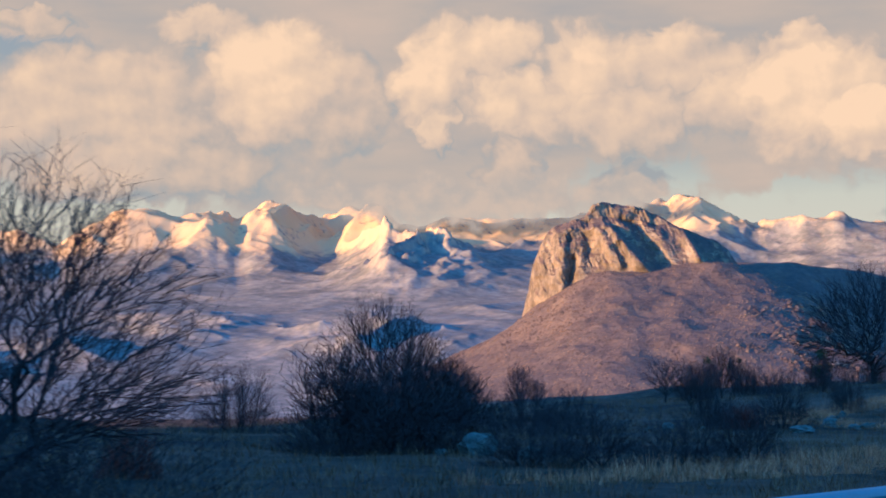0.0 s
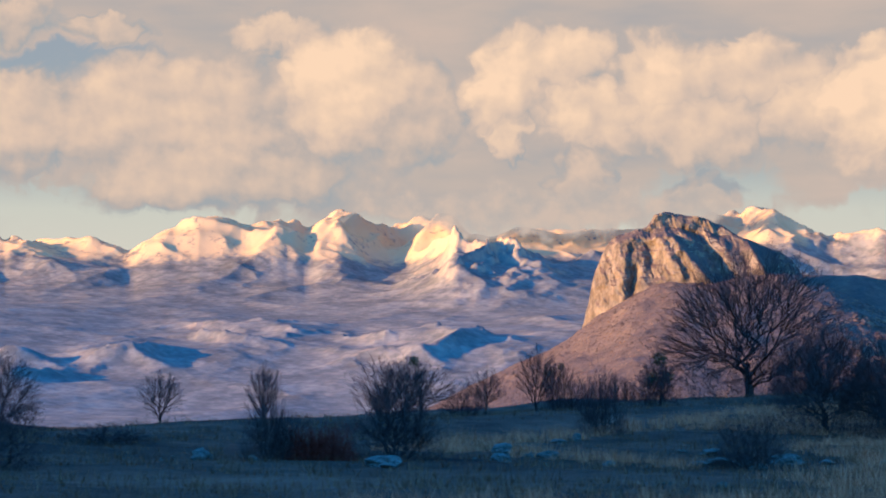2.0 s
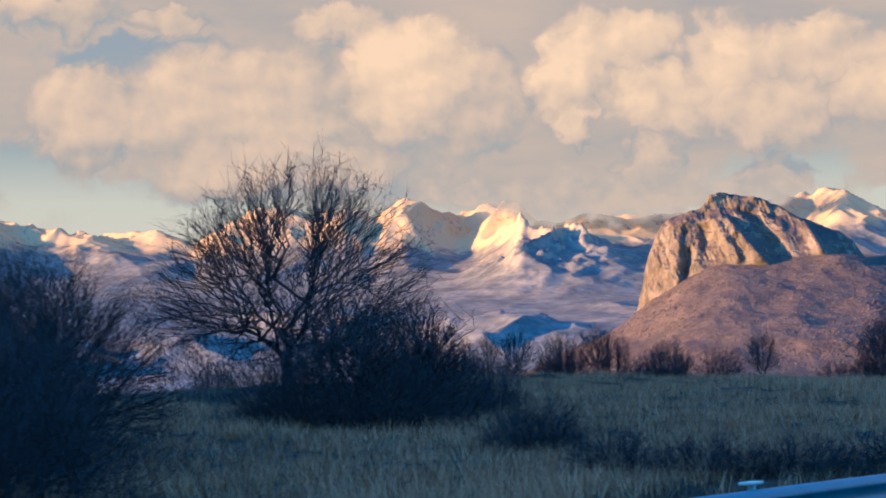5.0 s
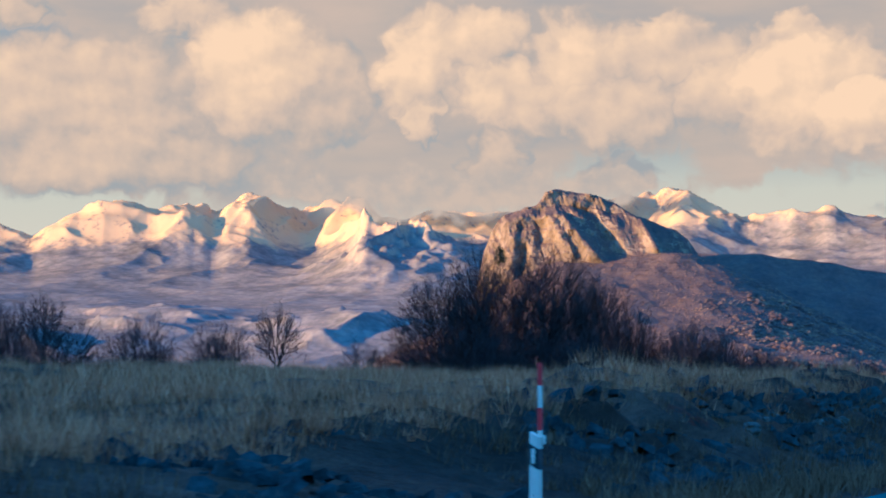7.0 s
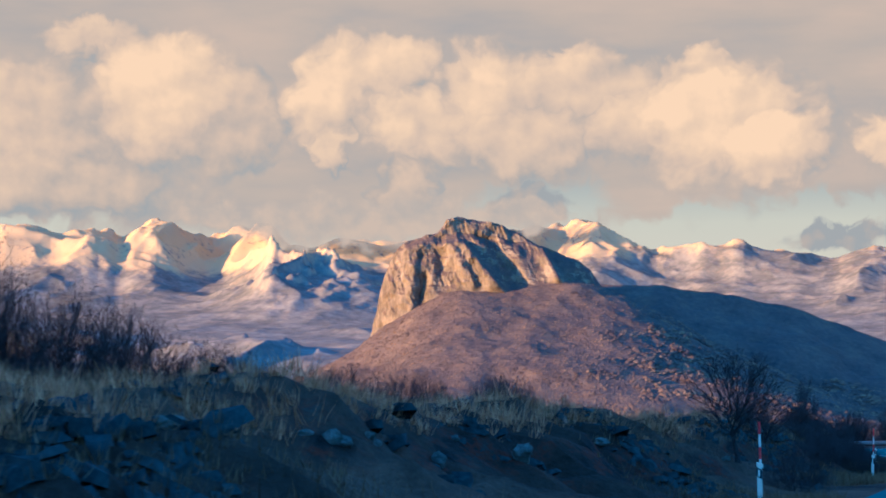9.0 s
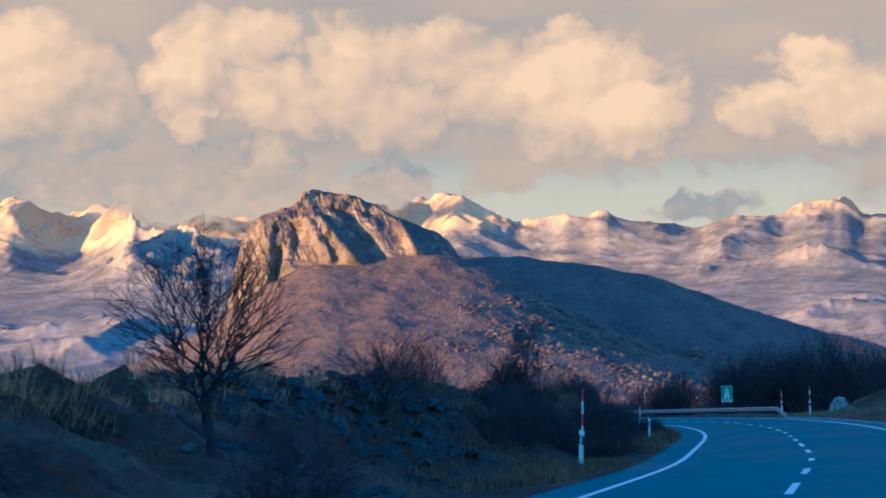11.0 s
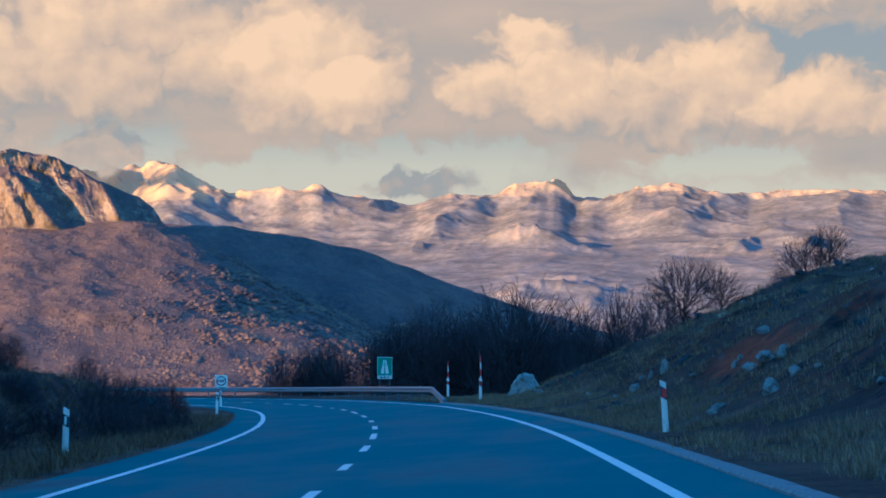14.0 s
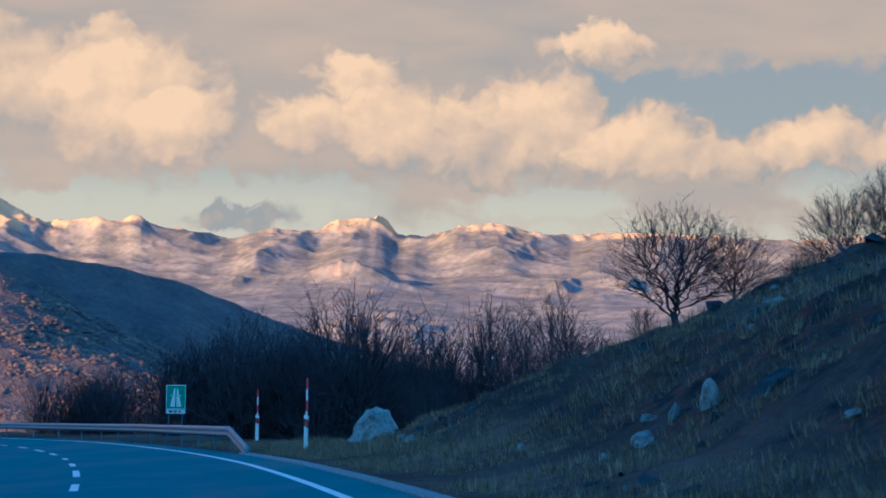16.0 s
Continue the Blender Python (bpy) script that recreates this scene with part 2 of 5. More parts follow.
GRASS = ground_material()
ASPHALT = asphalt_material()
SLOPES = mountain_material()
HILL = hill_material()
def island_material(name, stops, rough=0.95, scale=0.3, share=0.5):
    """Colour that differs from piece to piece."""
    m, n, l, b = shader(name, rough, 0.08)
    geo = n.new("ShaderNodeNewGeometry")
    patch = noise_node(n, l, scale, 3)
    f = mathn(n, l, "ADD", mathn(n, l, "MULTIPLY", geo.outputs["Random Per Island"], 1.05 - share), mathn(n, l, "MULTIPLY", patch.outputs["Fac"], share))
    r = ramp(n, stops)
    l.new(f, r.inputs["Fac"])
    l.new(r.outputs["Color"], b.inputs["Base Color"])
    return m


STRAW = island_material("dry_grass", [(0.2, (0.06, 0.038, 0.019)), (0.5, (0.15, 0.09, 0.042)), (0.85, (0.30, 0.18, 0.085))])
MEADOW = island_material("bank_grass", [(0.2, (0.10, 0.066, 0.03)), (0.5, (0.22, 0.14, 0.066)), (0.85, (0.40, 0.26, 0.125))])
HAY = island_material("pale_straw", [(0.2, (0.28, 0.125, 0.05)), (0.5, (0.54, 0.25, 0.105)), (0.85, (0.70, 0.37, 0.165))])
CROWNS = island_material("bare_crowns", [(0.38, (0.074, 0.054, 0.047)), (0.52, (0.13, 0.089, 0.064)), (0.70, (0.23, 0.148, 0.082))], scale=0.05, share=0.88)
LIMESTONE = speckled("limestone", (0.04, 0.035, 0.028), (0.25, 0.215, 0.165), 1.6, 0.9, 0.2, relief=0.12)
RUBBLE = speckled("broken_rock", (0.012, 0.011, 0.010), (0.085, 0.078, 0.068), 1.2, 0.95, 0.1)
BARK = speckled("bark", (0.02, 0.016, 0.014), (0.065, 0.05, 0.042), 5.0, 0.95, 0.1)
TWIG = speckled("twigs", (0.032, 0.023, 0.021), (0.088, 0.063, 0.054), 0.8, 0.95, 0.1)
RUSSET = speckled("russet_leaves", (0.07, 0.022, 0.015), (0.17, 0.06, 0.035), 1.5, 0.9, 0.1)
WHITE = speckled("white_plastic", (0.80, 0.62, 0.43), (0.92, 0.73, 0.52), 6.0, 0.5, 0.4)
BLACK = speckled("black_plastic", (0.015, 0.015, 0.016), (0.035, 0.035, 0.036), 8.0, 0.5, 0.4)
RED = speckled("red_paint", (0.42, 0.02, 0.02), (0.58, 0.035, 0.03), 8.0, 0.45, 0.4)
REDGLASS = speckled("red_reflector", (0.40, 0.03, 0.02), (0.55, 0.06, 0.04), 30.0, 0.25, 0.6)
STEEL = speckled("galvanised_steel", (0.058, 0.064, 0.062), (0.115, 0.126, 0.122), 3.0, 0.42, 0.5)
LINE = speckled("road_paint", (0.56, 0.48, 0.37), (0.84, 0.73, 0.56), 2.5, 0.6, 0.3)
GREEN = speckled("green_sign_sheet", (0.0, 0.22, 0.085), (0.0, 0.28, 0.11), 4.0, 0.4, 0.4)
CONCRETE = speckled("concrete", (0.15, 0.125, 0.10), (0.32, 0.265, 0.21), 2.5, 0.9, 0.2, relief=0.01)


# ---- sky backdrop ----
CENTRE = (-5.0, -130.0)   # middle of the drive, from which bearings below are taken


def polar(bearing, dist):
    b = np.radians(bearing)
    return CENTRE[0] - dist * np.sin(b), CENTRE[1] + dist * np.cos(b)


# cumulus heads: bearing, height, half width, half height (degrees), brightness
PUFFS_WEST = [
    (47.4, 8.7, 1.6, 1.1, 0.60), (43.0, 8.8, 3.0, 1.6, 0.62), (41.6, 7.2, 3.2, 0.8, 0.50), (37.7, 9.8, 1.7, 1.5, 1.00), (39.9, 11.4, 1.3, 0.55, 0.70),
    (45.2, 11.6, 0.8, 0.35, 0.55), (48.5, 11.7, 1.5, 0.5, 0.50), (35.9, 9.2, 1.4, 1.2, 0.55), (32.8, 10.0, 1.1, 1.2, 1.00), (31.1, 10.6, 1.2, 0.8, 0.85),
    (30.2, 9.0, 1.4, 0.8, 0.85), (28.0, 9.9, 1.3, 1.1, 0.85), (27.1, 8.6, 1.8, 0.8, 0.70), (25.5, 10.2, 1.9, 0.8, 0.75), (32.8, 8.3, 0.45, 0.6, 0.75), (30.7, 6.9, 0.7, 0.8, 0.50),
]
PUFFS_EAST = [
    (21.3, 9.0, 2.1, 1.4, 1.08), (19.7, 8.3, 1.5, 0.9, 1.05), (21.6, 10.6, 1.2, 0.5, 0.75), (23.6, 9.0, 1.2, 1.0, 0.70), (14.4, 9.75, 0.95, 0.6, 1.05), (15.9, 8.4, 1.2, 0.7, 0.95),
    (13.5, 8.4, 1.5, 0.9, 0.95), (11.2, 8.7, 1.0, 0.6, 0.85), (9.2, 8.5, 1.3, 1.1, 1.00), (10.6, 7.7, 2.2, 0.6, 0.60), (6.4, 7.8, 1.5, 0.8, 0.92), (4.2, 7.6, 1.8, 0.5, 0.70),
    (1.3, 7.85, 1.5, 0.65, 0.90), (7.4, 10.7, 1.35, 0.40, 1.00), (17.9, 5.7, 1.1, 0.38, 0.0), (26.9, 6.85, 0.85, 0.5, 0.0), (-2.5, 8.0, 2.0, 0.8, 0.80),
]
# openings in the grey veil: bearing, height, half width, half height
GAPS = [(45.6, 10.55, 2.6, 0.42), (49.3, 6.7, 1.1, 1.0), (46.4, 6.3, 2.2, 0.5), (44.4, 5.7, 3.4, 0.45), (26.6, 6.75, 1.5, 0.65), (21.4, 5.9, 2.6, 0.48), (17.6, 6.15, 3.2, 0.62),
        (8.8, 6.2, 2.0, 0.42), (7.0, 9.4, 2.4, 0.45), (2.0, 9.2, 4.5, 0.8), (-0.5, 6.8, 2.0, 0.6)]
SUNSET = (1.0, 0.568, 0.272)   # tint of the low sun


def cloud_nodes(m):
    """Nodes shared by the sky and the cloud caps: the unevenly shifted place, and a maker of soft spots."""
    n, l = m.node_tree.nodes, m.node_tree.links
    n.clear()
    uv = n.new("ShaderNodeUVMap")
    uv.uv_map = "UVMap"

    def shift(scale, detail, wide, high, source):
        warp = n.new("ShaderNodeTexNoise")
        warp.inputs["Scale"].default_value, warp.inputs["Detail"].default_value, warp.inputs["Roughness"].default_value = scale, detail, 0.47
        l.new(source, warp.inputs["Vector"])
        off = n.new("ShaderNodeVectorMath")
        off.operation = "MULTIPLY_ADD"
        l.new(warp.outputs["Color"], off.inputs[0])
        off.inputs[1].default_value, off.inputs[2].default_value = (2 * wide, 2 * high, 0), (-wide, -high, 0)
        add = n.new("ShaderNodeVectorMath")
        l.new(source, add.inputs[0])
        l.new(off.outputs[0], add.inputs[1])
        return add.outputs[0]

    place = shift(2.2, 5.0, 0.5, 0.42, shift(0.75, 3.0, 1.1, 0.8, uv.outputs["UV"]))

    def blob(bearing, height, wide, high):
        d = n.new("ShaderNodeVectorMath")
        d.operation = "SUBTRACT"
        l.new(place, d.inputs[0])
        d.inputs[1].default_value = (bearing, height, 0)
        s = n.new("ShaderNodeVectorMath")
        s.operation = "MULTIPLY"
        l.new(d.outputs[0], s.inputs[0])
        s.inputs[1].default_value = (0.62 / wide, 0.62 / high, 0)
        q = n.new("ShaderNodeVectorMath")
        q.operation = "LENGTH"
        l.new(s.outputs[0], q.inputs[0])
        return maprange(n, l, q.outputs["Value"], 1.3, 0.0), s.outputs[0]

    return n, l, uv, place, blob


def sky_material():
    m = bpy.data.materials.new("evening_sky")
    m.use_nodes = True
    n, l, uv, place, blob = cloud_nodes(m)
    out = n.new("ShaderNodeOutputMaterial")
    em = n.new("ShaderNodeEmission")
    l.new(em.outputs[0], out.inputs["Surface"])
    body = None
    glow = None
    for bearing, height, wide, high, bright in PUFFS_WEST + PUFFS_EAST:
        g, rel = blob(bearing, height, wide, high)
        # each head is brightest on its upper side towards the sun
        dot = n.new("ShaderNodeVectorMath")
        dot.operation = "DOT_PRODUCT"
        l.new(rel, dot.inputs[0])
        dot.inputs[1].default_value = (0.32, 0.48, 0)
        gl = mathn(n, l, "MULTIPLY", mathn(n, l, "MULTIPLY", maprange(n, l, g, 0.0, 0.75), bright), mathn(n, l, "ADD", dot.outputs["Value"], 0.98))
        body = g if body is None else mathn(n, l, "MAXIMUM", body, g)
        glow = gl if glow is None else mathn(n, l, "MAXIMUM", glow, gl)
    clear = None
    for gap in GAPS:
        g, _ = blob(*gap)
        clear = g if clear is None else mathn(n, l, "MAXIMUM", clear, g)
    sep = n.new("ShaderNodeSeparateXYZ")
    l.new(place, sep.inputs[0])
    flat = n.new("ShaderNodeSeparateXYZ")
    l.new(uv.outputs["UV"], flat.inputs[0])
    # billows: fine noise read at two places towards the sun gives the rounded relief of the heads
    def billow(dx, dy, scale, detail):
        mp = n.new("ShaderNodeMapping")
        mp.inputs["Location"].default_value = (dx, dy, 0)
        l.new(uv.outputs["UV"], mp.inputs["Vector"])
        t = n.new("ShaderNodeTexNoise")
        t.inputs["Scale"].default_value, t.inputs["Detail"].default_value, t.inputs["Roughness"].default_value = scale, detail, 0.46
        l.new(mp.outputs[0], t.inputs["Vector"])
        return t.outputs["Fac"]
    coarse = billow(0, 0, 0.7, 6.0)
    relief = mathn(n, l, "SUBTRACT", coarse, billow(0.26, 0.30, 0.7, 6.0))
    # clear air behind the clouds, paler towards the horizon
    air = ramp(n, [(0.0, (0.68, 0.65, 0.58)), (0.25, (0.61, 0.625, 0.58)), (0.45, (0.36, 0.42, 0.49)), (1.0, (0.33, 0.375, 0.485))])
    l.new(maprange(n, l, flat.outputs["Y"], 4.0, 12.5, kind="LINEAR"), air.inputs["Fac"])
    # veil of stratus over the upper sky and the belly of the bank
    streak = n.new("ShaderNodeTexNoise")
    streak.inputs["Scale"].default_value, streak.inputs["Detail"].default_value = 0.35, 5.0
    sm = n.new("ShaderNodeMapping")
    sm.inputs["Scale"].default_value = (0.45, 1.7, 1)
    l.new(uv.outputs["UV"], sm.inputs["Vector"])
    l.new(sm.outputs[0], streak.inputs["Vector"])
    tone = ramp(n, [(0.3, (0.42, 0.41, 0.435)), (0.5, (0.52, 0.46, 0.43)), (0.7, (0.60, 0.50, 0.44))])
    l.new(streak.outputs["Fac"], tone.inputs["Fac"])
    low = maprange(n, l, sep.outputs["Y"], 5.2, 6.2)
    veil = mathn(n, l, "MULTIPLY", low, mathn(n, l, "SUBTRACT", 1.0, maprange(n, l, mathn(n, l, "ADD", clear, mathn(n, l, "MULTIPLY", mathn(n, l, "SUBTRACT", coarse, 0.5), 0.7)), 0.08, 0.6)))
    veil = mathn(n, l, "MULTIPLY", veil, 0.95)
    c = mix(n, l, veil, air.outputs["Color"], tone.outputs["Color"])
    # cumulus: blue-grey in the shade, cream where the low sun strikes
    lit = mathn(n, l, "ADD", glow, mathn(n, l, "MULTIPLY", mathn(n, l, "SUBTRACT", coarse, 0.5), 0.42))
    lit = mathn(n, l, "ADD", lit, mathn(n, l, "MULTIPLY", relief, 1.25))
    cum = ramp(n, [(0.02, (0.38, 0.405, 0.455)), (0.2, (0.50, 0.45, 0.43)), (0.5, (0.66, 0.54, 0.45)), (0.8, (0.80, 0.63, 0.47)), (1.0, (0.91, 0.70, 0.495))])
    l.new(mathn(n, l, "MULTIPLY", lit, 0.84), cum.inputs["Fac"])
    edge = mathn(n, l, "ADD", body, mathn(n, l, "MULTIPLY", mathn(n, l, "SUBTRACT", coarse, 0.5), 0.7))
    c = mix(n, l, maprange(n, l, edge, 0.08, 0.42), c, cum.outputs["Color"])
    # warm light of the low sun, as a daylight lens sees it
    c = mix(n, l, 1.0, c, SUNSET, "MULTIPLY")
    l.new(c, em.inputs["Color"])
    em.inputs["Strength"].default_value = 0.268
    return m


def cap_material():
    """Cloud that hides the tops of some peaks, thin at its edges."""
    m = bpy.data.materials.new("cloud_cap")
    m.use_nodes = True
    n, l, uv, place, blob = cloud_nodes(m)
    out = n.new("ShaderNodeOutputMaterial")
    em = n.new("ShaderNodeEmission")
    air = n.new("ShaderNodeBsdfTransparent")
    share = n.new("ShaderNodeMixShader")
    dense = None
    for spot in ((33.4, 6.05, 1.9, 0.62), (30.2, 6.25, 2.4, 0.60), (27.4, 6.35, 1.3, 0.42), (36.4, 6.5, 1.2, 0.42)):
        g, _ = blob(*spot)
        dense = g if dense is None else mathn(n, l, "MAXIMUM", dense, g)
    fine = n.new("ShaderNodeTexNoise")
    fine.inputs["Scale"].default_value, fine.inputs["Detail"].default_value = 1.6, 6.0
    l.new(uv.outputs["UV"], fine.inputs["Vector"])
    tone = ramp(n, [(0.35, (0.50, 0.46, 0.445)), (0.65, (0.61, 0.515, 0.45))])
    l.new(fine.outputs["Fac"], tone.inputs["Fac"])
    l.new(mix(n, l, 1.0, tone.outputs["Color"], SUNSET, "MULTIPLY"), em.inputs["Color"])
    em.inputs["Strength"].default_value = 0.268
    thick = mathn(n, l, "ADD", dense, mathn(n, l, "MULTIPLY", mathn(n, l, "SUBTRACT", fine.outputs["Fac"], 0.5), 0.6))
    l.new(maprange(n, l, thick, 0.15, 0.75, 0.0, 0.93), share.inputs["Fac"])
    l.new(air.outputs[0], share.inputs[1])
    l.new(em.outputs[0], share.inputs[2])
    l.new(share.outputs[0], out.inputs["Surface"])
    return m


def build_sky():
    bearing, height = np.meshgrid(np.linspace(-18, 66, 85), np.linspace(-3, 18, 22), indexing="ij")
    r = 4840.0
    x, y = polar(bearing, r * np.cos(np.radians(height)))
    ob = sheet("backdrop_sky", x, y, r * np.sin(np.radians(height)), sky_material(), (bearing, height))
    tagged(ob, "evening sky with sunlit cream cumulus clouds over pale blue", "sky", kind="structure")
    bearing, height = np.meshgrid(np.linspace(24, 40, 33), np.linspace(5.0, 7.6, 8), indexing="ij")
    r = 4470.0
    x, y = polar(bearing, r * np.cos(np.radians(height)))
    ob = sheet("backdrop_cloud", x, y, r * np.sin(np.radians(height)), cap_material(), (bearing, height))
    tagged(ob, "thin grey cloud hanging over the mountain tops", "cloud", kind="structure")


build_sky()

# ---- mountains ----
# the skyline from the left to the right: bearing, elevation
SKYLINE_WEST = [(60, 5.3), (53, 5.6), (51, 5.75), (49.2, 5.45), (47.3, 5.2), (45.5, 5.32), (44.4, 4.95), (43.5, 5.45), (42.5, 5.97), (41.6, 5.98), (40.9, 5.76), (40.1, 5.88), (39.4, 5.9), (39.0, 5.69),
                (38.5, 6.0), (38.0, 6.24), (37.6, 6.12), (37.1, 5.86), (36.4, 5.74), (35.6, 6.02), (34.6, 6.12), (34.2, 5.56), (33.4, 5.42), (32.6, 5.7), (31.4, 5.62), (29.0, 5.62)]
SKYLINE_EAST = [(27.8, 5.85), (26.9, 6.04), (26.0, 6.12), (25.2, 6.26), (24.5, 5.93), (23.9, 5.58), (23.3, 5.37), (22.4, 5.45), (21.9, 5.52), (21.3, 5.44), (20.75, 5.62), (20.2, 5.34), (19.0, 5.2), (18.0, 5.02),
                (17.0, 5.32), (15.6, 5.3), (15.0, 5.62), (13.7, 5.74), (13.2, 5.25), (12.3, 5.22), (11.4, 5.5), (10.3, 5.6), (9.2, 5.32), (8.1, 5.28), (7.4, 5.36), (5.4, 5.33), (2.0, 5.15), (-1.0, 5.3), (-14, 5.0)]
# rocky belts before the crest: bearing, distance, height, half width (degrees), half depth (metres)
BELTS = [(35.2, 3060, 46, 2.3, 170), (47.6, 2950, 40, 1.0, 150), (40.8, 3300, 26, 2.4, 200), (15.2, 3960, 34, 3.6, 120), (7.6, 3930, 36, 2.8, 120), (33.7, 4080, 62, 2.0, 260), (44.6, 3000, 26, 1.5, 170), (13.5, 3250, 24, 4.0, 160)]


def massif(x, y, octaves, seed):
    """Ridged noise whose small ridges gather on the large ones."""
    total, amp, weight = 0.0, 1.0, 1.0
    for k in range(octaves):
        n = (1 - np.abs(value(x * 2.07 ** k + 13.7 * k, y * 2.07 ** k - 7.9 * k, seed + k) * 2 - 1)) ** 2 * weight
        total = total + n * amp
        weight = np.clip(n * 1.7, 0.12, 1)
        amp *= 0.52
    return total


def build_mountains():
    bearing = np.linspace(-14, 60, 1450)
    dist = np.concatenate([np.linspace(2300, 3900, 160), np.linspace(3906, 4760, 150)])
    a, r = np.meshgrid(bearing, dist, indexing="ij")
    x, y = polar(a, r)
    bend = fbm(x / 700, y / 700, 3, 21)
    broad = massif(x / 620 + 0.35 * bend, y / 620 + 0.35 * bend, 6, 9) - 0.62
    small = massif(x / 210 + 0.3 * bend, y / 210, 5, 19) - 0.62
    z = np.interp(r + 110 * bend, [2300, 2600, 3000, 3450, 3850, 4200, 4420, 4560, 4700, 4780], [-25, 10, 92, 168, 238, 300, 372, 430, 420, 380])
    z = z + np.interp(r, [2300, 2700, 3100, 3700, 4200, 4560], [2, 6, 9, 11, 18, 54]) * broad
    z = z + np.interp(r, [2300, 2700, 3200, 4100, 4560], [1, 2.5, 3.5, 4, 20]) * small
    rocky = massif(x / 130 + 0.3 * bend, y / 130, 4, 29)
    for b0, d0, up, wide, deep in BELTS:
        k = ((a - b0 + 0.5 * bend) / wide) ** 2 + ((r - d0 + 70 * bend) / deep) ** 2
        z = z + up * np.exp(-k) * (0.25 + 0.62 * rocky)
    # lift and lower the tops until the skyline runs where it should
    line = np.array((SKYLINE_WEST + SKYLINE_EAST)[::-1])
    goal = sum(np.interp(bearing + k, line[:, 0], line[:, 1]) for k in (-0.15, 0, 0.15)) / 3
    for _ in range(2):
        e = np.degrees(np.arctan2(z, r))
        tops = np.convolve(np.pad(e.max(1), 7, "edge"), np.ones(15) / 15, "valid")
        share = np.clip((e - 3.0) / (tops[:, None] - 3.0), 0, 1.1) ** 1.5
        z = z + r * np.radians((goal - tops)[:, None] * share)
    over = np.degrees(np.arctan2(z, r)) - goal[:, None] - 0.04
    z = z - 0.8 * r * np.radians(np.clip(over, 0, None))
    z = np.where(r <= 2301, -30, z)
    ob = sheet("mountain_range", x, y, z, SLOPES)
    tagged(ob, "snow-capped limestone mountain range, its snow coloured sunset-warm, above purple wooded slopes", "mountains", kind="structure")


build_mountains()

# ---- rock hill ----
HILL_AT = (-855.0, 1434.0)
HILL_BEARING = 29.7


def eased(w, places, heights, width=26.0):
    """Interpolation with its corners rounded off."""
    return sum(np.interp(w + k * width, places, heights) for k in (-1, -0.5, 0, 0.5, 1)) / 5


def hill_height(w, q):
    """w: metres to the right across the valley view, q: metres away."""
    wob = fbm(w * 0.012, q * 0.012, 4, 31)
    # the wooded cone below the rock
    skirt = eased(w, [-420, -300, -250, -170, -120, -76, -40, -18, 42, 100, 143, 255, 340, 420, 800], [-60, -30, -4, 34, 58, 84, 114, 136, 142, 142, 133, 76, 36, 0, -14])
    g = np.where(q < 0, np.clip(1 + (q - 20 * wob) / 470.0, 0, 1) ** 1.15, np.clip(1 - q / 380.0, 0, 1))
    cone = skirt * g - 14 * (1 - g)
    # the long ridge running off behind it
    line = np.interp(w, [-230, -120, -60, 60, 130, 215, 284, 341, 398, 473, 610, 870], [-60, 5, 60, 120, 147, 147, 139, 126, 105, 80, 40, -14])
    f = np.where(q < 170, np.clip(1 - (170 - q + 14 * wob) / 260.0, 0, 1), np.clip(1 - (q - 170) / 300.0, 0, 1))
    ridge = line * f - 14 * (1 - f)
    h = np.maximum(cone, ridge)
    h = h + smooth(0, 40, h) * (5 * fbm(w * 0.02, q * 0.02, 4, 33) + 0.6 * fbm(w * 0.09, q * 0.09, 3, 35))
    return h


def hill_place(w, q):
    b = radians(HILL_BEARING)
    return HILL_AT[0] + w * math.cos(b) - q * math.sin(b), HILL_AT[1] + w * math.sin(b) + q * math.cos(b)


def build_hill():
    ws = np.concatenate([np.linspace(-420, -100, 80), np.linspace(-98, 160, 130), np.linspace(163, 870, 190)])
    qs = np.concatenate([np.linspace(-520, -80, 150), np.linspace(-79, 30, 60), np.linspace(32, 480, 130)])
    w, q = np.meshgrid(ws, qs, indexing="ij")
    x, y = hill_place(w, q)
    ob = sheet("wooded_hill", x, y, hill_height(w, q), HILL)
    tagged(ob, "russet wooded hill with a long shaded ridge", "hill", kind="structure")


build_hill()


def rib(w, u, w0, w1, u0, u1, left, right):
    """A leaning rib of rock in the face: its foot at w0, its head at w1, gentle on one side and steep on the other."""
    mid = w0 + (w1 - w0) * (u - u0) / (u1 - u0)
    d = w - mid
    return np.exp(-(d / np.where(d < 0, left, right)) ** 2) * smooth(u0 - 0.12, u0 + 0.05, u) * (1 - smooth(u1 - 0.08, u1 + 0.08, u))


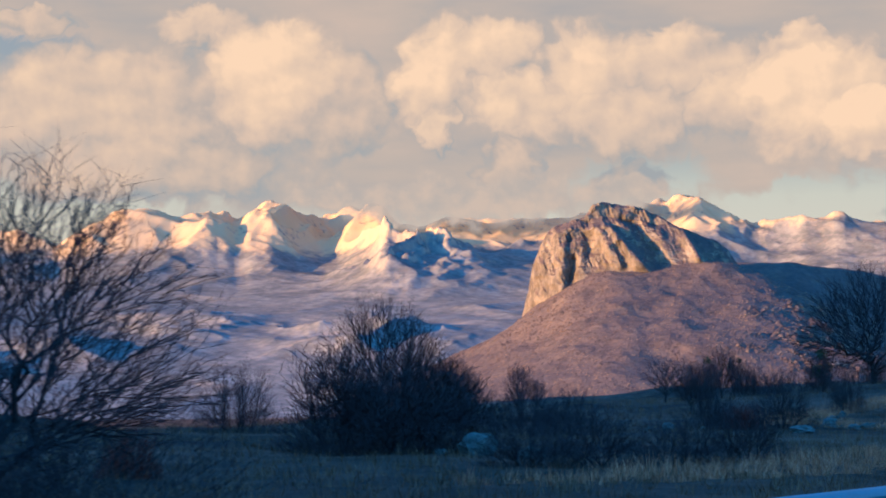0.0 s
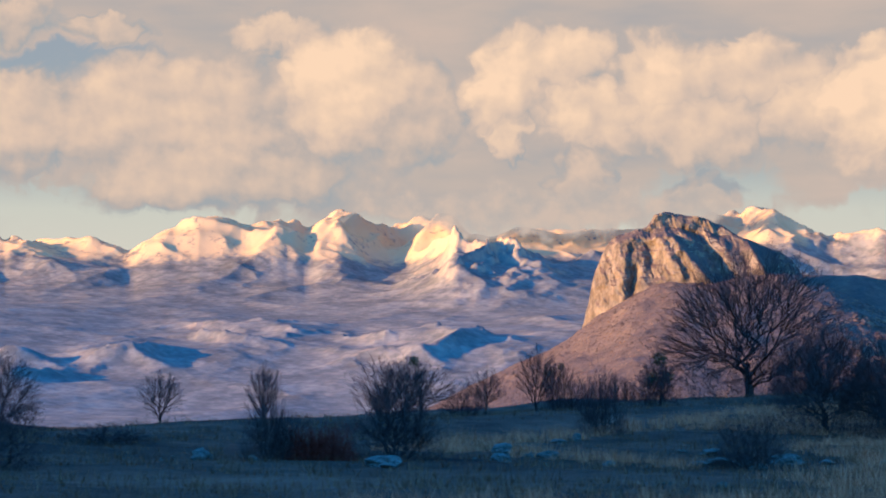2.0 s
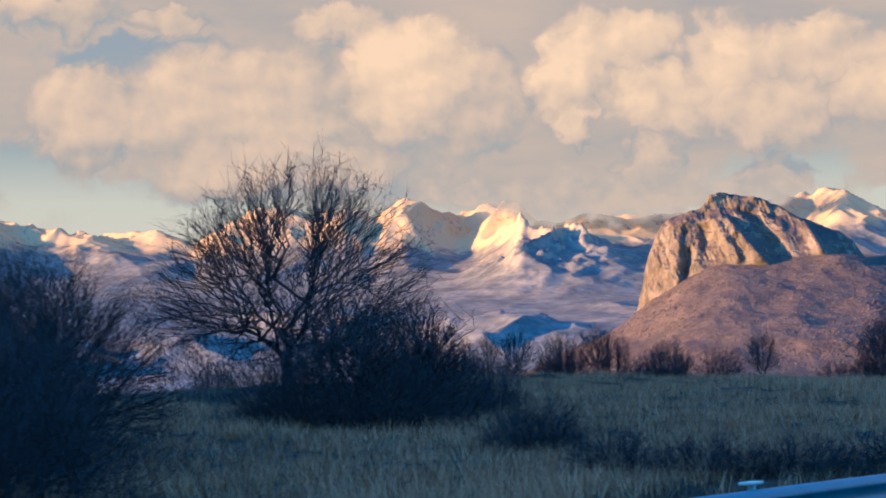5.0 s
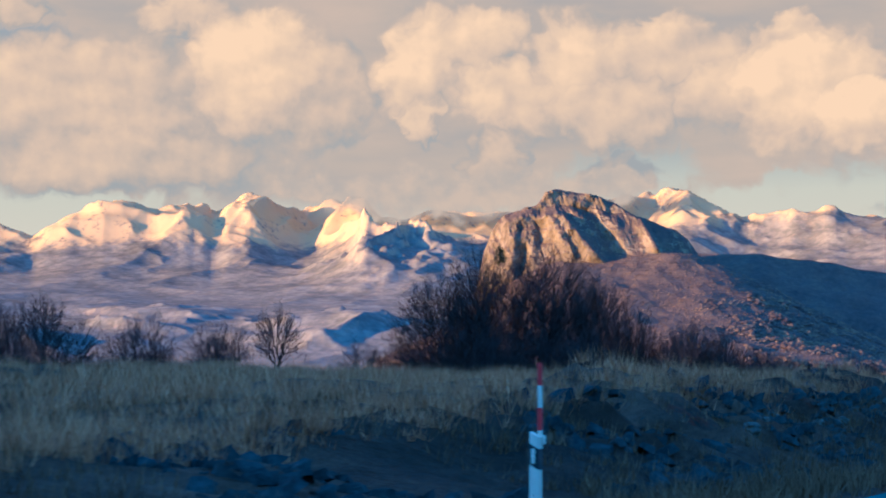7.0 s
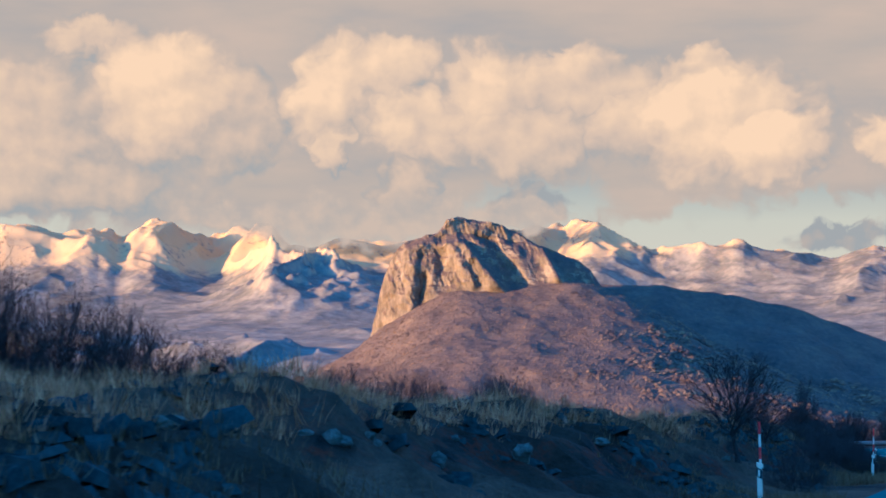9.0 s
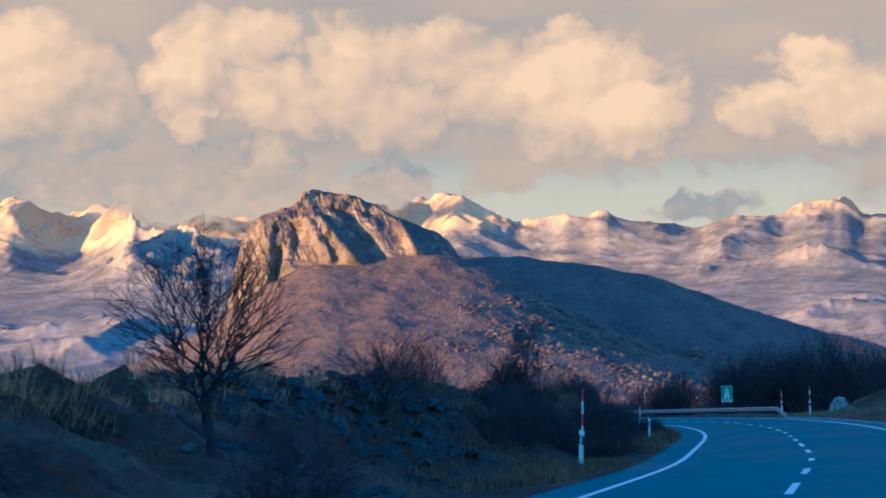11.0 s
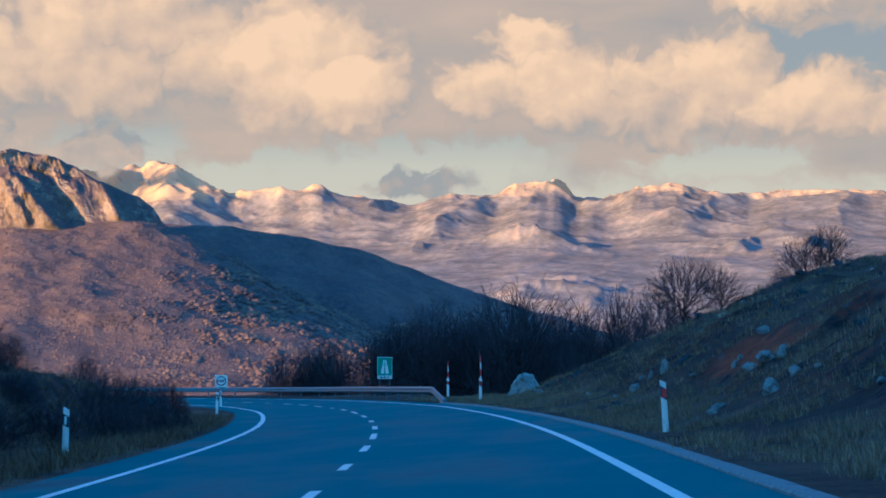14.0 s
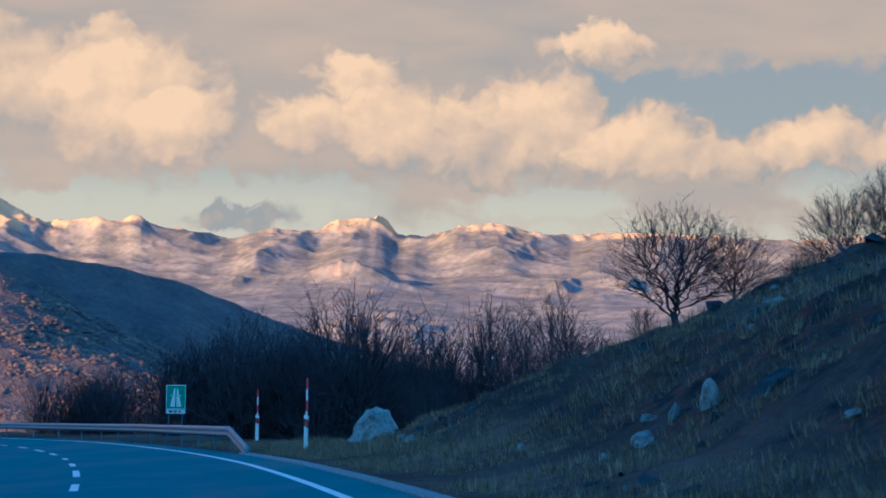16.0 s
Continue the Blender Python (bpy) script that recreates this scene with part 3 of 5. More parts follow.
def build_crag():
    """The limestone head of the hill: cliffs to the left, ribs and gullies in the middle, a stepped cap on top."""
    ws = np.linspace(-80, 152, 330)
    us = np.concatenate([np.linspace(-0.2, 1.0, 190), np.linspace(1.02, 1.7, 24)])
    w, u = np.meshgrid(ws, us, indexing="ij")
    jag = fbm(w * 0.09, w * 0, 3, 41)
    base = np.interp(w, [-80, -76, -37, -26, -16, 42, 100, 145], [74, 82, 108, 114, 124, 128, 131, 122])
    top = np.interp(w, [-80, -76, -70, -65, -57, -50, -40, -26, -14, -9, -6, 4, 36, 44, 62, 82, 100, 120, 130, 138, 152],
                    [76, 88, 113, 138, 157, 168, 176, 181, 184, 190, 196, 199, 194, 192, 185, 173, 165, 158, 150, 138, 126]) + 1.6 * jag
    foot = np.interp(w, [-80, -72, -55, -25, 20, 60, 100, 152], [26, 0, -20, -30, -36, -32, -24, 4])
    run = np.interp(w, [-80, -40, -15, 10, 40, 80, 120, 152], [12, 24, 34, 46, 50, 42, 36, 26])
    v = np.clip(u, -0.3, 1)
    cliff = np.where(v < 0, v, 1 - (1 - np.clip(v, 0, 1)) ** 1.7)
    stepped = np.interp(v, [-0.3, 0, 0.18, 0.50, 0.62, 0.88, 0.93, 1.0], [-0.3, 0, 0.26, 0.62, 0.70, 0.80, 0.96, 1.0])
    slope = np.where(v < 0, v, 1 - (1 - np.clip(v, 0, 1)) ** 1.25)
    mid = smooth(-20, -6, w) * (1 - smooth(58, 72, w))
    right = smooth(58, 72, w)
    z = base + (top - base) * (cliff * (1 - mid - right) + stepped * mid + slope * right)
    rock = 1 - 0.55 * smooth(44, 66, w)
    out = 12 * rib(w, u, 44, 4, 0.0, 0.60, 13, 5) + 7 * rib(w, u, 18, -8, 0.1, 0.62, 7, 5) - 9 * rib(w, u, 60, 26, 0.02, 0.84, 8, 12)
    out = out + 9 * rib(w, u, 98, 82, 0.15, 0.92, 9, 4) - 4 * rib(w, u, 106, 92, 0.1, 0.95, 4, 8) + 8 * rib(w, u, 134, 118, 0.15, 0.95, 8, 4)
    out = out - 9 * rib(w, u, -27, -25, 0.06, 0.26, 4, 4) + 6 * rib(w, u, -38, -34, 0.0, 0.75, 12, 6) - 4 * rib(w, u, -8, -14, 0.05, 0.6, 7, 7)
    out = out + 3 * mid * smooth(0.9, 0.95, u) * np.cos(w * 0.17)
    lean = w + 0.35 * (z - 140)
    flute = 5 * (ridged(lean * 0.045 + 0.4 * fbm(w * 0.02, z * 0.03, 2, 44), z * 0.012, 3, 43) - 0.45) + 3.4 * (ridged(lean * 0.13 + 0.3 * jag, z * 0.035, 4, 49) - 0.45) + 3.5 * fbm(w * 0.11, z * 0.10, 5, 45)
    ledge = 2.4 * (ridged(w * 0.012, z * 0.085 + 0.2 * jag, 4, 47) - 0.45)
    live = smooth(-0.05, 0.1, u) * (1 - smooth(1.0, 1.1, u))
    q = foot + run * np.minimum(u, 1.0) - out - live * rock * (flute + ledge) - live * (1 - rock) * 3.5 * fbm(w * 0.06, z * 0.06, 3, 48)
    q = q + np.maximum(u - 1, 0) * 170
    z = z - np.maximum(u - 1, 0) * 14 - (z - 40) * smooth(1.35, 1.7, u)
    x, y = hill_place(w + live * rock * 2.2 * fbm(q * 0.06, z * 0.06, 3, 73), q)
    ob = sheet("rock_crag", x, y, z, HILL)
    tagged(ob, "sunlit limestone crag with ribs and gullies above a wooded hill", "crag", kind="structure")


build_crag()


def build_ridge_behind():
    """The hill behind the road that keeps the low sun off it."""
    along, across = np.meshgrid(np.linspace(-1100, 620, 160), np.linspace(-420, 420, 50), indexing="ij")
    b = radians(SUN_BEARING)
    to_sun = (-math.sin(b), math.cos(b))
    side = (-to_sun[1], to_sun[0])
    sgn = 1 if side[1] > 0 else -1
    h = 150 * (1 - smooth(0, 400, np.abs(across))) * smooth(-1100, -960, along) * (1 - smooth(480, 620, along))
    h = h * (1 + 0.12 * fbm(along * 0.01, across * 0.01, 4, 51)) - 8
    x = to_sun[0] * (620 + across) + sgn * side[0] * along
    y = -100 + to_sun[1] * (620 + across) + sgn * side[1] * along
    ob = sheet("ridge_behind", x, y, h, HILL)
    tagged(ob, "wooded hill behind the road", "hill", kind="structure")


build_ridge_behind()

# ---- road and ground ----
CENTRE_LINE = [(27.5, -345), (29.3, -300), (30.7, -258.7), (32.4, -213), (32.6, -193), (31.4, -168.5), (27.2, -128.3), (22.3, -96), (15.7, -63.8), (7.8, -31.9), (-1.9, -0.6),
               (-5.3, 9.7), (-10.2, 23.3), (-15.9, 37.2), (-23.2, 53.5), (-32.3, 70.9), (-41, 85), (-51, 96), (-64, 105), (-80, 111), (-100, 114), (-130, 114), (-170, 108)]


def spline(points, step):
    p = np.array(points, float)
    t = np.concatenate([[0], np.cumsum(np.linalg.norm(np.diff(p, axis=0), axis=1))])
    u = np.arange(0, t[-1], 0.25)
    c = np.stack([np.interp(u, t, p[:, k]) for k in (0, 1)], 1)
    for width in (45, 45, 31):   # soften the corners
        kern = np.ones(width) / width
        pad = np.concatenate([np.repeat(c[:1], width // 2, 0), c, np.repeat(c[-1:], width // 2, 0)])
        c = np.stack([np.convolve(pad[:, k], kern, "valid") for k in (0, 1)], 1)
    d = np.concatenate([[0], np.cumsum(np.linalg.norm(np.diff(c, axis=0), axis=1))])
    v = np.arange(0, d[-1], step)
    return np.stack([np.interp(v, d, c[:, k]) for k in (0, 1)], 1)


LINE_PTS = spline(CENTRE_LINE, 1.0)
TANGENT = np.gradient(LINE_PTS, axis=0)
TANGENT /= np.linalg.norm(TANGENT, axis=1)[:, None]
LEFT = np.stack([-TANGENT[:, 1], TANGENT[:, 0]], 1)


def road_level(y):
    return np.interp(y, [-330, -258, -240, -200, -160, -120, -95, -75, -60, 40, 75, 100, 130], [-1.1, -1.03, -1.06, -0.88, -0.74, -0.82, -0.92, -1.12, -1.26, -1.3, -1.5, -1.72, -1.85])


def road_bank(y):
    return 0.045 * smooth(-85, -20, y)   # the outer side of the bend lies higher


ROAD_Z = road_level(LINE_PTS[:, 1])


def along_at(y):
    """Index into the centre line near that northing (before the bend)."""
    return int(np.argmin(np.abs(LINE_PTS[:440, 1] - y)))


def beside(i, sd, up=0.0):
    """A place sd metres left of the centre line at index i."""
    x, y = LINE_PTS[i] + LEFT[i] * sd
    return Vector((x, y, float(road_level(LINE_PTS[i, 1]) - road_bank(LINE_PTS[i, 1]) * np.clip(sd, -7, 7)) + up))


def road_coords(x, y):
    """Signed distance left of the centre line and the northing of the nearest point on it."""
    shape = x.shape
    p = np.stack([x.ravel(), y.ravel()], 1)
    best = np.full(len(p), 1e18)
    idx = np.zeros(len(p), int)
    for k in range(0, len(LINE_PTS), 3):
        d = ((p - LINE_PTS[k]) ** 2).sum(1)
        m = d < best
        best[m], idx[m] = d[m], k
    for k in (-1, 1, -2, 2):
        j = np.clip(idx + k, 0, len(LINE_PTS) - 1)
        d = ((p - LINE_PTS[j]) ** 2).sum(1)
        m = d < best
        best[m], idx[m] = d[m], j[m]
    rel = p - LINE_PTS[idx]
    sd = (rel * LEFT[idx]).sum(1)
    sd = np.where(np.sqrt(best) > 60, np.sign(sd) * np.sqrt(best), sd)
    return sd.reshape(shape), LINE_PTS[idx, 1].reshape(shape), (idx * 1.0).reshape(shape)


def ground_height(x, y):
    x, y = np.asarray(x, float), np.asarray(y, float)
    sd, v, idx = road_coords(x, y)
    road = road_level(v) - road_bank(v) * np.clip(sd, -7, 7)
    # left: a rocky bank beside the road, then a field
    crest = np.interp(v, [-260, -190, -165, -140, -115, -90, -60, -35, -15, 5, 25, 50], [-0.3, -0.5, -0.6, 0.3, 1.4, 2.0, 2.1, 2.1, 2.1, 2.0, 1.6, 0.3])
    field = np.interp(v, [-260, -190, -165, -140, -115, -90, -60, -30, 0, 40], [0.9, 0.9, 1.2, 1.5, 1.4, 1.2, 0.7, -0.1, -1.2, -3.5])
    lump = 0.5 * fbm(x * 0.16, y * 0.16, 4, 61) + 0.16 * fbm(x * 0.8, y * 0.8, 3, 63)
    rim = np.interp(v, [-40, -5], [11.6, 8.8])
    left = crest * np.clip((sd - 6.5) / (rim - 6.5), 0, 1) ** 1.3 + field * smooth(13, 60, sd) + lump * smooth(6.5, 11, sd) * (0.35 + 0.5 * smooth(-150, -110, v))
    cut = smooth(6.8, 9, sd) * (1 - smooth(12, 16, sd)) * smooth(-135, -105, v) * (1 - smooth(-20, 0, v))
    left = left + cut * (1.3 * (ridged(x * 0.33, y * 0.33, 4, 67) - 0.5) + 0.3 * fbm(x * 1.4, y * 1.4, 2, 68))
    left = left - 16 * smooth(58, 215, sd) - 1.8 * smooth(38, 62, sd) * smooth(-158, -126, v) * (1 - smooth(-90, -70, v)) - 1.5 * smooth(50, 72, sd) * (1 - smooth(-158, -126, v))
    # right: a taller bank that ends where the guard rail begins
    right = np.interp(-sd, [6.6, 8.5, 12.7, 18, 24, 40, 70], [0, 0.55, 3.0, 4.9, 6.2, 8.6, 10.5]) * (1 - smooth(36, 63, y + 0.35 * sd))
    right = right + lump * smooth(7, 11, -sd) * 0.9 - 7 * smooth(0, 1, (v - 45) / 60) * smooth(7.5, 45, -sd)
    right = right + smooth(7.5, 11, -sd) * (1 - smooth(45, 62, y)) * (0.85 * (ridged(x * 0.22, y * 0.22, 4, 69) - 0.45) + 0.2 * fbm(x * 1.6, y * 1.6, 2, 70))
    side = np.where(sd > 0, left, right)
    h = road + side - 0.07 * (1 - smooth(4.35, 4.7, np.abs(sd + 0.3)))
    far = np.sqrt((x + 0) ** 2 + (y + 100) ** 2)
    return h * (1 - smooth(260, 700, far)) + (-14 + 3 * fbm(x * 0.004, y * 0.004, 3, 65)) * smooth(260, 700, far)


def graded(lo, hi, step, reach, growth):
    core = list(np.arange(lo, hi + step / 2, step))
    s, p, right = step, core[-1], []
    while p < reach:
        s *= growth
        p += s
        right.append(p)
    s, p, left = step, core[0], []
    while p > -reach:
        s *= growth
        p -= s
        left.append(p)
    return np.array(left[::-1] + core + right)


def build_ground():
    xs = graded(-62, 46, 0.6, 4700, 1.12)
    ys = graded(-262, 96, 0.6, 4700, 1.12)
    x, y = np.meshgrid(xs, ys, indexing="ij")
    ob = sheet("ground", x, y, ground_height(x, y), GRASS)
    tagged(ob, "rough winter grassland with dry tufts, banks and bare earth", "ground", kind="structure")


build_ground()


def strip(name, lo, hi, i0, i1, up, material, step=1):
    """A ribbon along the road between two distances left of the centre line."""
    rows = []
    for i in range(i0, i1, step):
        rows.append((beside(i, hi, up), beside(i, lo, up)))
    X = np.array([[p[k].x for k in (0, 1)] for p in rows])
    Y = np.array([[p[k].y for k in (0, 1)] for p in rows])
    Z = np.array([[p[k].z for k in (0, 1)] for p in rows])
    return sheet(name, X[::-1], Y[::-1], Z[::-1], material)


def build_road():
    n = len(LINE_PTS)
    cols = np.linspace(-4.92, 4.3, 10)
    P = [[beside(i, s) for s in cols] for i in range(n)]
    X, Y, Z = (np.array([[p[k] for p in row] for row in P]) for k in range(3))
    road = sheet("road", X, Y, Z, ASPHALT)
    road.data.flip_normals()
    tagged(road, "two-lane asphalt road, worn and bluish in the shade", "road", kind="structure")
    for s, lab in ((3.22, "left"), (-3.98, "right")):
        edge = strip("edge_line", s - 0.08, s + 0.08, 0, n, 0.006, LINE)
        tagged(edge, "solid white edge line on asphalt", "road marking", kind="structure")
    # centre dashes of 3 m at 7.5 m
    start = along_at(9.7)
    for k in range(-36, 20):
        c = start + k * 7.5
        i0, i1 = int(round(c - 1.5)), int(round(c + 1.5))
        if i0 < 1 or i1 > n - 2:
            continue
        dash = strip("centre_dash", -0.29, -0.15, i0, i1 + 1, 0.006, LINE)
        dash.parent = road
    return road


build_road()


# ---- roadside furniture ----
def w_beam(i0, i1, sd, top, step=1, drop_start=0):
    """Rows of the folded steel profile along the road."""
    prof = [(0.0, 0.0), (0.035, -0.02), (0.08, -0.06), (0.08, -0.10), (0.02, -0.155), (0.08, -0.21), (0.08, -0.25), (0.035, -0.29), (0.0, -0.31)]
    verts, faces = [], []
    rows = list(range(i0, i1, step))
    for k, i in enumerate(rows):
        sink = 0.62 * max(0.0, 1 - k / drop_start) if drop_start else 0.0
        for out, up in prof:
            verts.append(beside(i, sd - math.copysign(out, sd), top + up - sink))
    m = len(prof)
    for k in range(len(rows) - 1):
        for j in range(m - 1):
            faces.append((k * m + j, k * m + j + 1, (k + 1) * m + j + 1, (k + 1) * m + j))
    return verts, faces


def guard_rail(name, i0, i1, sd, top, label, drop_start=0, gap=4):
    rail = new(name)
    v, f = w_beam(i0, i1, sd, top, 1, drop_start)
    beam = raw("beam", v, f, STEEL, rail, "folded galvanised steel beam", flat=False)
    mod = beam.modifiers.new("thickness", "SOLIDIFY")
    mod.thickness = 0.012
    post_mesh = None
    for i in range(i0 + drop_start, i1, gap):
        x, y, z = beside(i, sd + math.copysign(0.09, sd))
        turn = math.atan2(TANGENT[i][1], TANGENT[i][0])
        if post_mesh is None:
            bm = bmesh.new()
            box(bm, 0, 0, top / 2 - 0.2, 0.10, 0.05, top + 0.36, 0.006)
            box(bm, 0, -math.copysign(0.05, sd), top - 0.15, 0.10, 0.06, 0.14, 0.006)
            post = part("post", bm, STEEL, rail)
            post_mesh = post.data
        else:
            post = new("post", post_mesh)
            post.parent = rail
        post.matrix_local = Matrix.Translation((x, y, z)) @ Matrix.Rotation(turn, 4, "Z")
        if (i - i0) % 8 == 0:
            bm = bmesh.new()
            box(bm, 0, 0, top + 0.045, 0.30, 0.10, 0.028, 0.008)
            box(bm, 0.02, 0, top + 0.01, 0.05, 0.05, 0.06, 0.004)
            cap = part("marker", bm, WHITE, rail, "white plastic reflector bracket")
            cap.matrix_local = Matrix.Translation((x, y, z)) @ Matrix.Rotation(turn, 4, "Z")
    return tagged(rail, label, "guard rail")


def delineator(at, turn, red, lean=0.0, snow_pole=0.0):
    """A white marker post with a slanting head, a band and a reflector; some carry a banded snow pole."""
    thing = new("marker_post")
    h, w, d = 0.98, 0.115, 0.10
    bm = bmesh.new()
    ring = [(-w / 2, -d / 2), (0, -d / 2 - 0.02), (w / 2, -d / 2), (w / 2, d / 2), (-w / 2, d / 2)]
    bot = [bm.verts.new((x, y, -0.25)) for x, y in ring]
    top = [bm.verts.new((x * 0.92, y * 0.92, h + (0.03 if x < 0 else (-0.03 if x > 0 else 0)))) for x, y in ring]
    for k in range(5):
        bm.faces.new((bot[k], bot[(k + 1) % 5], top[(k + 1) % 5], top[k]))
    bm.faces.new(top)
    part("body", bm, WHITE, thing)
    bm = bmesh.new()
    lo, hi = h - 0.34, h - 0.12
    ring2 = [(x * 1.03, y * 1.06) for x, y in ring]
    b2 = [bm.verts.new((x, y, lo + (0.035 if x < 0 else (-0.035 if x > 0 else 0)))) for x, y in ring2]
    t2 = [bm.verts.new((x, y, hi + (0.035 if x < 0 else (-0.035 if x > 0 else 0)))) for x, y in ring2]
    for k in range(5):
        bm.faces.new((b2[k], b2[(k + 1) % 5], t2[(k + 1) % 5], t2[k]))
    band = part("band", bm, BLACK, thing, "black slanting band")
    bm = bmesh.new()
    if red:
        box(bm, 0.005, -d / 2 - 0.024, h - 0.23, 0.085, 0.012, 0.17, 0.004)
        part("reflector", bm, REDGLASS, band, "red reflector")
    else:
        box(bm, 0, -d / 2 - 0.024, h - 0.23, 0.045, 0.012, 0.16, 0.004)
        part("reflector", bm, WHITE, band, "white reflector")
    if snow_pole:
        n = 4
        step = (snow_pole - (h - 0.2)) / n
        for k in range(n):
            bm = bmesh.new()
            bmesh.ops.create_cone(bm, cap_ends=True, segments=10, radius1=0.027, radius2=0.027, depth=step,
                                  matrix=Matrix.Translation((0.02, d / 2 + 0.03, h - 0.2 + step * (k + 0.5))))
            part("pole_band", bm, RED if k % 2 else WHITE, thing, "red band of a snow pole" if k % 2 else "white band of a snow pole")
        bm = bmesh.new()
        box(bm, 0.01, d / 2 + 0.02, h - 0.06, 0.14, 0.09, 0.10, 0.01)
        part("clamp", bm, WHITE, thing, "white clamp")
    thing.matrix_world = Matrix.Translation(at) @ Matrix.Rotation(turn, 4, "Z") @ Matrix.Rotation(lean, 4, "Y")
    tagged(thing, ("white marker post with a banded snow pole" if snow_pole else "white marker post with a slanting band") + (", red reflector" if red else " by the road"),
           "marker post", "marker posts along the road")


def ground_at(x, y):
    return float(ground_height(np.array([x]), np.array([y]))[0])


def place_post(x, y, red=False, lean=0.0, pole=0.0):
    i = int(np.argmin(((LINE_PTS - (x, y)) ** 2).sum(1)))
    turn = math.atan2(TANGENT[i][1], TANGENT[i][0]) - math.pi / 2
    delineator((x, y, ground_at(x, y)), turn, red, lean, pole)


def text(name, body, size, parent, material, at):
    curve = bpy.data.curves.new(name, "FONT")
    curve.body, curve.size, curve.align_x, curve.extrude = body, size, "CENTER", 0.002
    ob = new(name, curve)
    ob.data.materials.append(material)
    ob.parent = parent
    ob.matrix_local = at
    return ob


def sign_posts(thing, gap, height, depth=0.6):
    for s in (-gap / 2, gap / 2):
        bm = bmesh.new()
        bmesh.ops.create_cone(bm, cap_ends=True, segments=10, radius1=0.032, radius2=0.032, depth=height + depth,
                              matrix=Matrix.Translation((s, 0.05, (height - depth) / 2)))
        part("post", bm, STEEL, thing, "grey steel post")


def quad_plate(bm, pts, y, thick=0.006):
    a = [bm.verts.new((x, y, z)) for x, z in pts]
    b = [bm.verts.new((x, y + thick, z)) for x, z in pts]
    bm.faces.new(a)
    bm.faces.new(b[::-1])
    n = len(pts)
    for k in range(n):
        bm.faces.new((a[k], b[k], b[(k + 1) % n], a[(k + 1) % n]))


def motorway_sign(at, turn, up):
    thing = new("motorway_sign")
    w, h, plate = 1.04, 1.30, 0.24
    sign_posts(thing, 0.72, up + h + plate - 0.1, 1.2)
    bm = bmesh.new()
    box(bm, 0, 0, up + plate + h / 2, w, 0.03, h, 0.008)
    panel = part("panel", bm, WHITE, thing, "white-bordered green panel")
    z0 = up + plate
    bm = bmesh.new()
    quad_plate(bm, [(-w / 2 + 0.04, z0 + 0.04), (w / 2 - 0.04, z0 + 0.04), (w / 2 - 0.04, z0 + h - 0.04), (-w / 2 + 0.04, z0 + h - 0.04)], -0.025)
    part("green_field", bm, GREEN, panel)
    for s in (-1, 1):   # two carriageways running together, each split by a gap for the bridge
        for lo, hi in ((0.12, 0.70), (0.78, 1.12)):
            xa, xb = 0.34 - 0.24 * (lo / 1.12), 0.34 - 0.24 * (hi / 1.12)
            bm = bmesh.new()
            pts = [(s * 0.035, z0 + lo), (s * xa, z0 + lo), (s * xb, z0 + hi), (s * 0.03, z0 + hi)]
            quad_plate(bm, pts if s > 0 else pts[::-1], -0.034)
            part("carriageway", bm, WHITE, panel, "white carriageway symbol")
    bm = bmesh.new()
    box(bm, 0, -0.03, z0 + 0.74, 0.62, 0.008, 0.045)
    part("bridge", bm, WHITE, panel, "white bridge symbol")
    bm = bmesh.new()
    box(bm, 0, 0, up + plate / 2 - 0.01, w, 0.03, plate - 0.02, 0.006)
    lower = part("plate", bm, WHITE, thing, "white plate with dark marks below the panel")
    for k, wd in enumerate((0.20, 0.16, 0.12)):
        bm = bmesh.new()
        box(bm, -0.26 + k * 0.24, -0.019, up + plate / 2 - 0.01, wd, 0.006, 0.09)
        part("mark", bm, BLACK, lower)
    thing.matrix_world = Matrix.Translation(at) @ Matrix.Rotation(turn, 4, "Z")
    tagged(thing, "green motorway sign with white symbol on two posts", "road sign")


def restriction_sign(at, turn, up, size):
    thing = new("restriction_sign")
    sign_posts(thing, 0.5, up + size, 1.2)
    bm = bmesh.new()
    box(bm, 0, 0, up + size * 0.57, size, 0.03, size * 1.14, 0.008)
    panel = part("panel", bm, WHITE, thing, "white square panel")
    bm = bmesh.new()
    r = size * 0.40
    outer = [bm.verts.new((r * math.cos(a), -0.022, up + size * 0.64 + r * math.sin(a))) for a in np.linspace(0, 2 * math.pi, 33)[:-1]]
    inner = [bm.verts.new((r * 0.80 * math.cos(a), -0.022, up + size * 0.64 + r * 0.80 * math.sin(a))) for a in np.linspace(0, 2 * math.pi, 33)[:-1]]
    for k in range(32):
        bm.faces.new((outer[k], outer[(k + 1) % 32], inner[(k + 1) % 32], inner[k]))
    part("ring", bm, BLACK, panel, "black ring")
    for k, (x, wd) in enumerate(((-0.16, 0.10), (0.0, 0.14), (0.15, 0.10))):
        bm = bmesh.new()
        box(bm, x * size, -0.02, up + size * 0.64, wd * size, 0.008, 0.17 * size)
        part("mark", bm, BLACK, panel)
    bm = bmesh.new()
    box(bm, 0, -0.02, up + size * 0.10, size * 0.6, 0.008, size * 0.05)
    part("mark", bm, BLACK, panel)
    thing.matrix_world = Matrix.Translation(at) @ Matrix.Rotation(turn, 4, "Z")
    tagged(thing, "white square traffic sign with a black ring", "road sign")


guard_rail("guard_rail", along_at(-330), along_at(-141), 4.40, 0.62, "grey steel guard rail along the field side")
BEND = along_at(48)
guard_rail("guard_rail", BEND, len(LINE_PTS) - 4, -5.1, 0.75, "grey steel guard rail round the outside of the bend", drop_start=5)

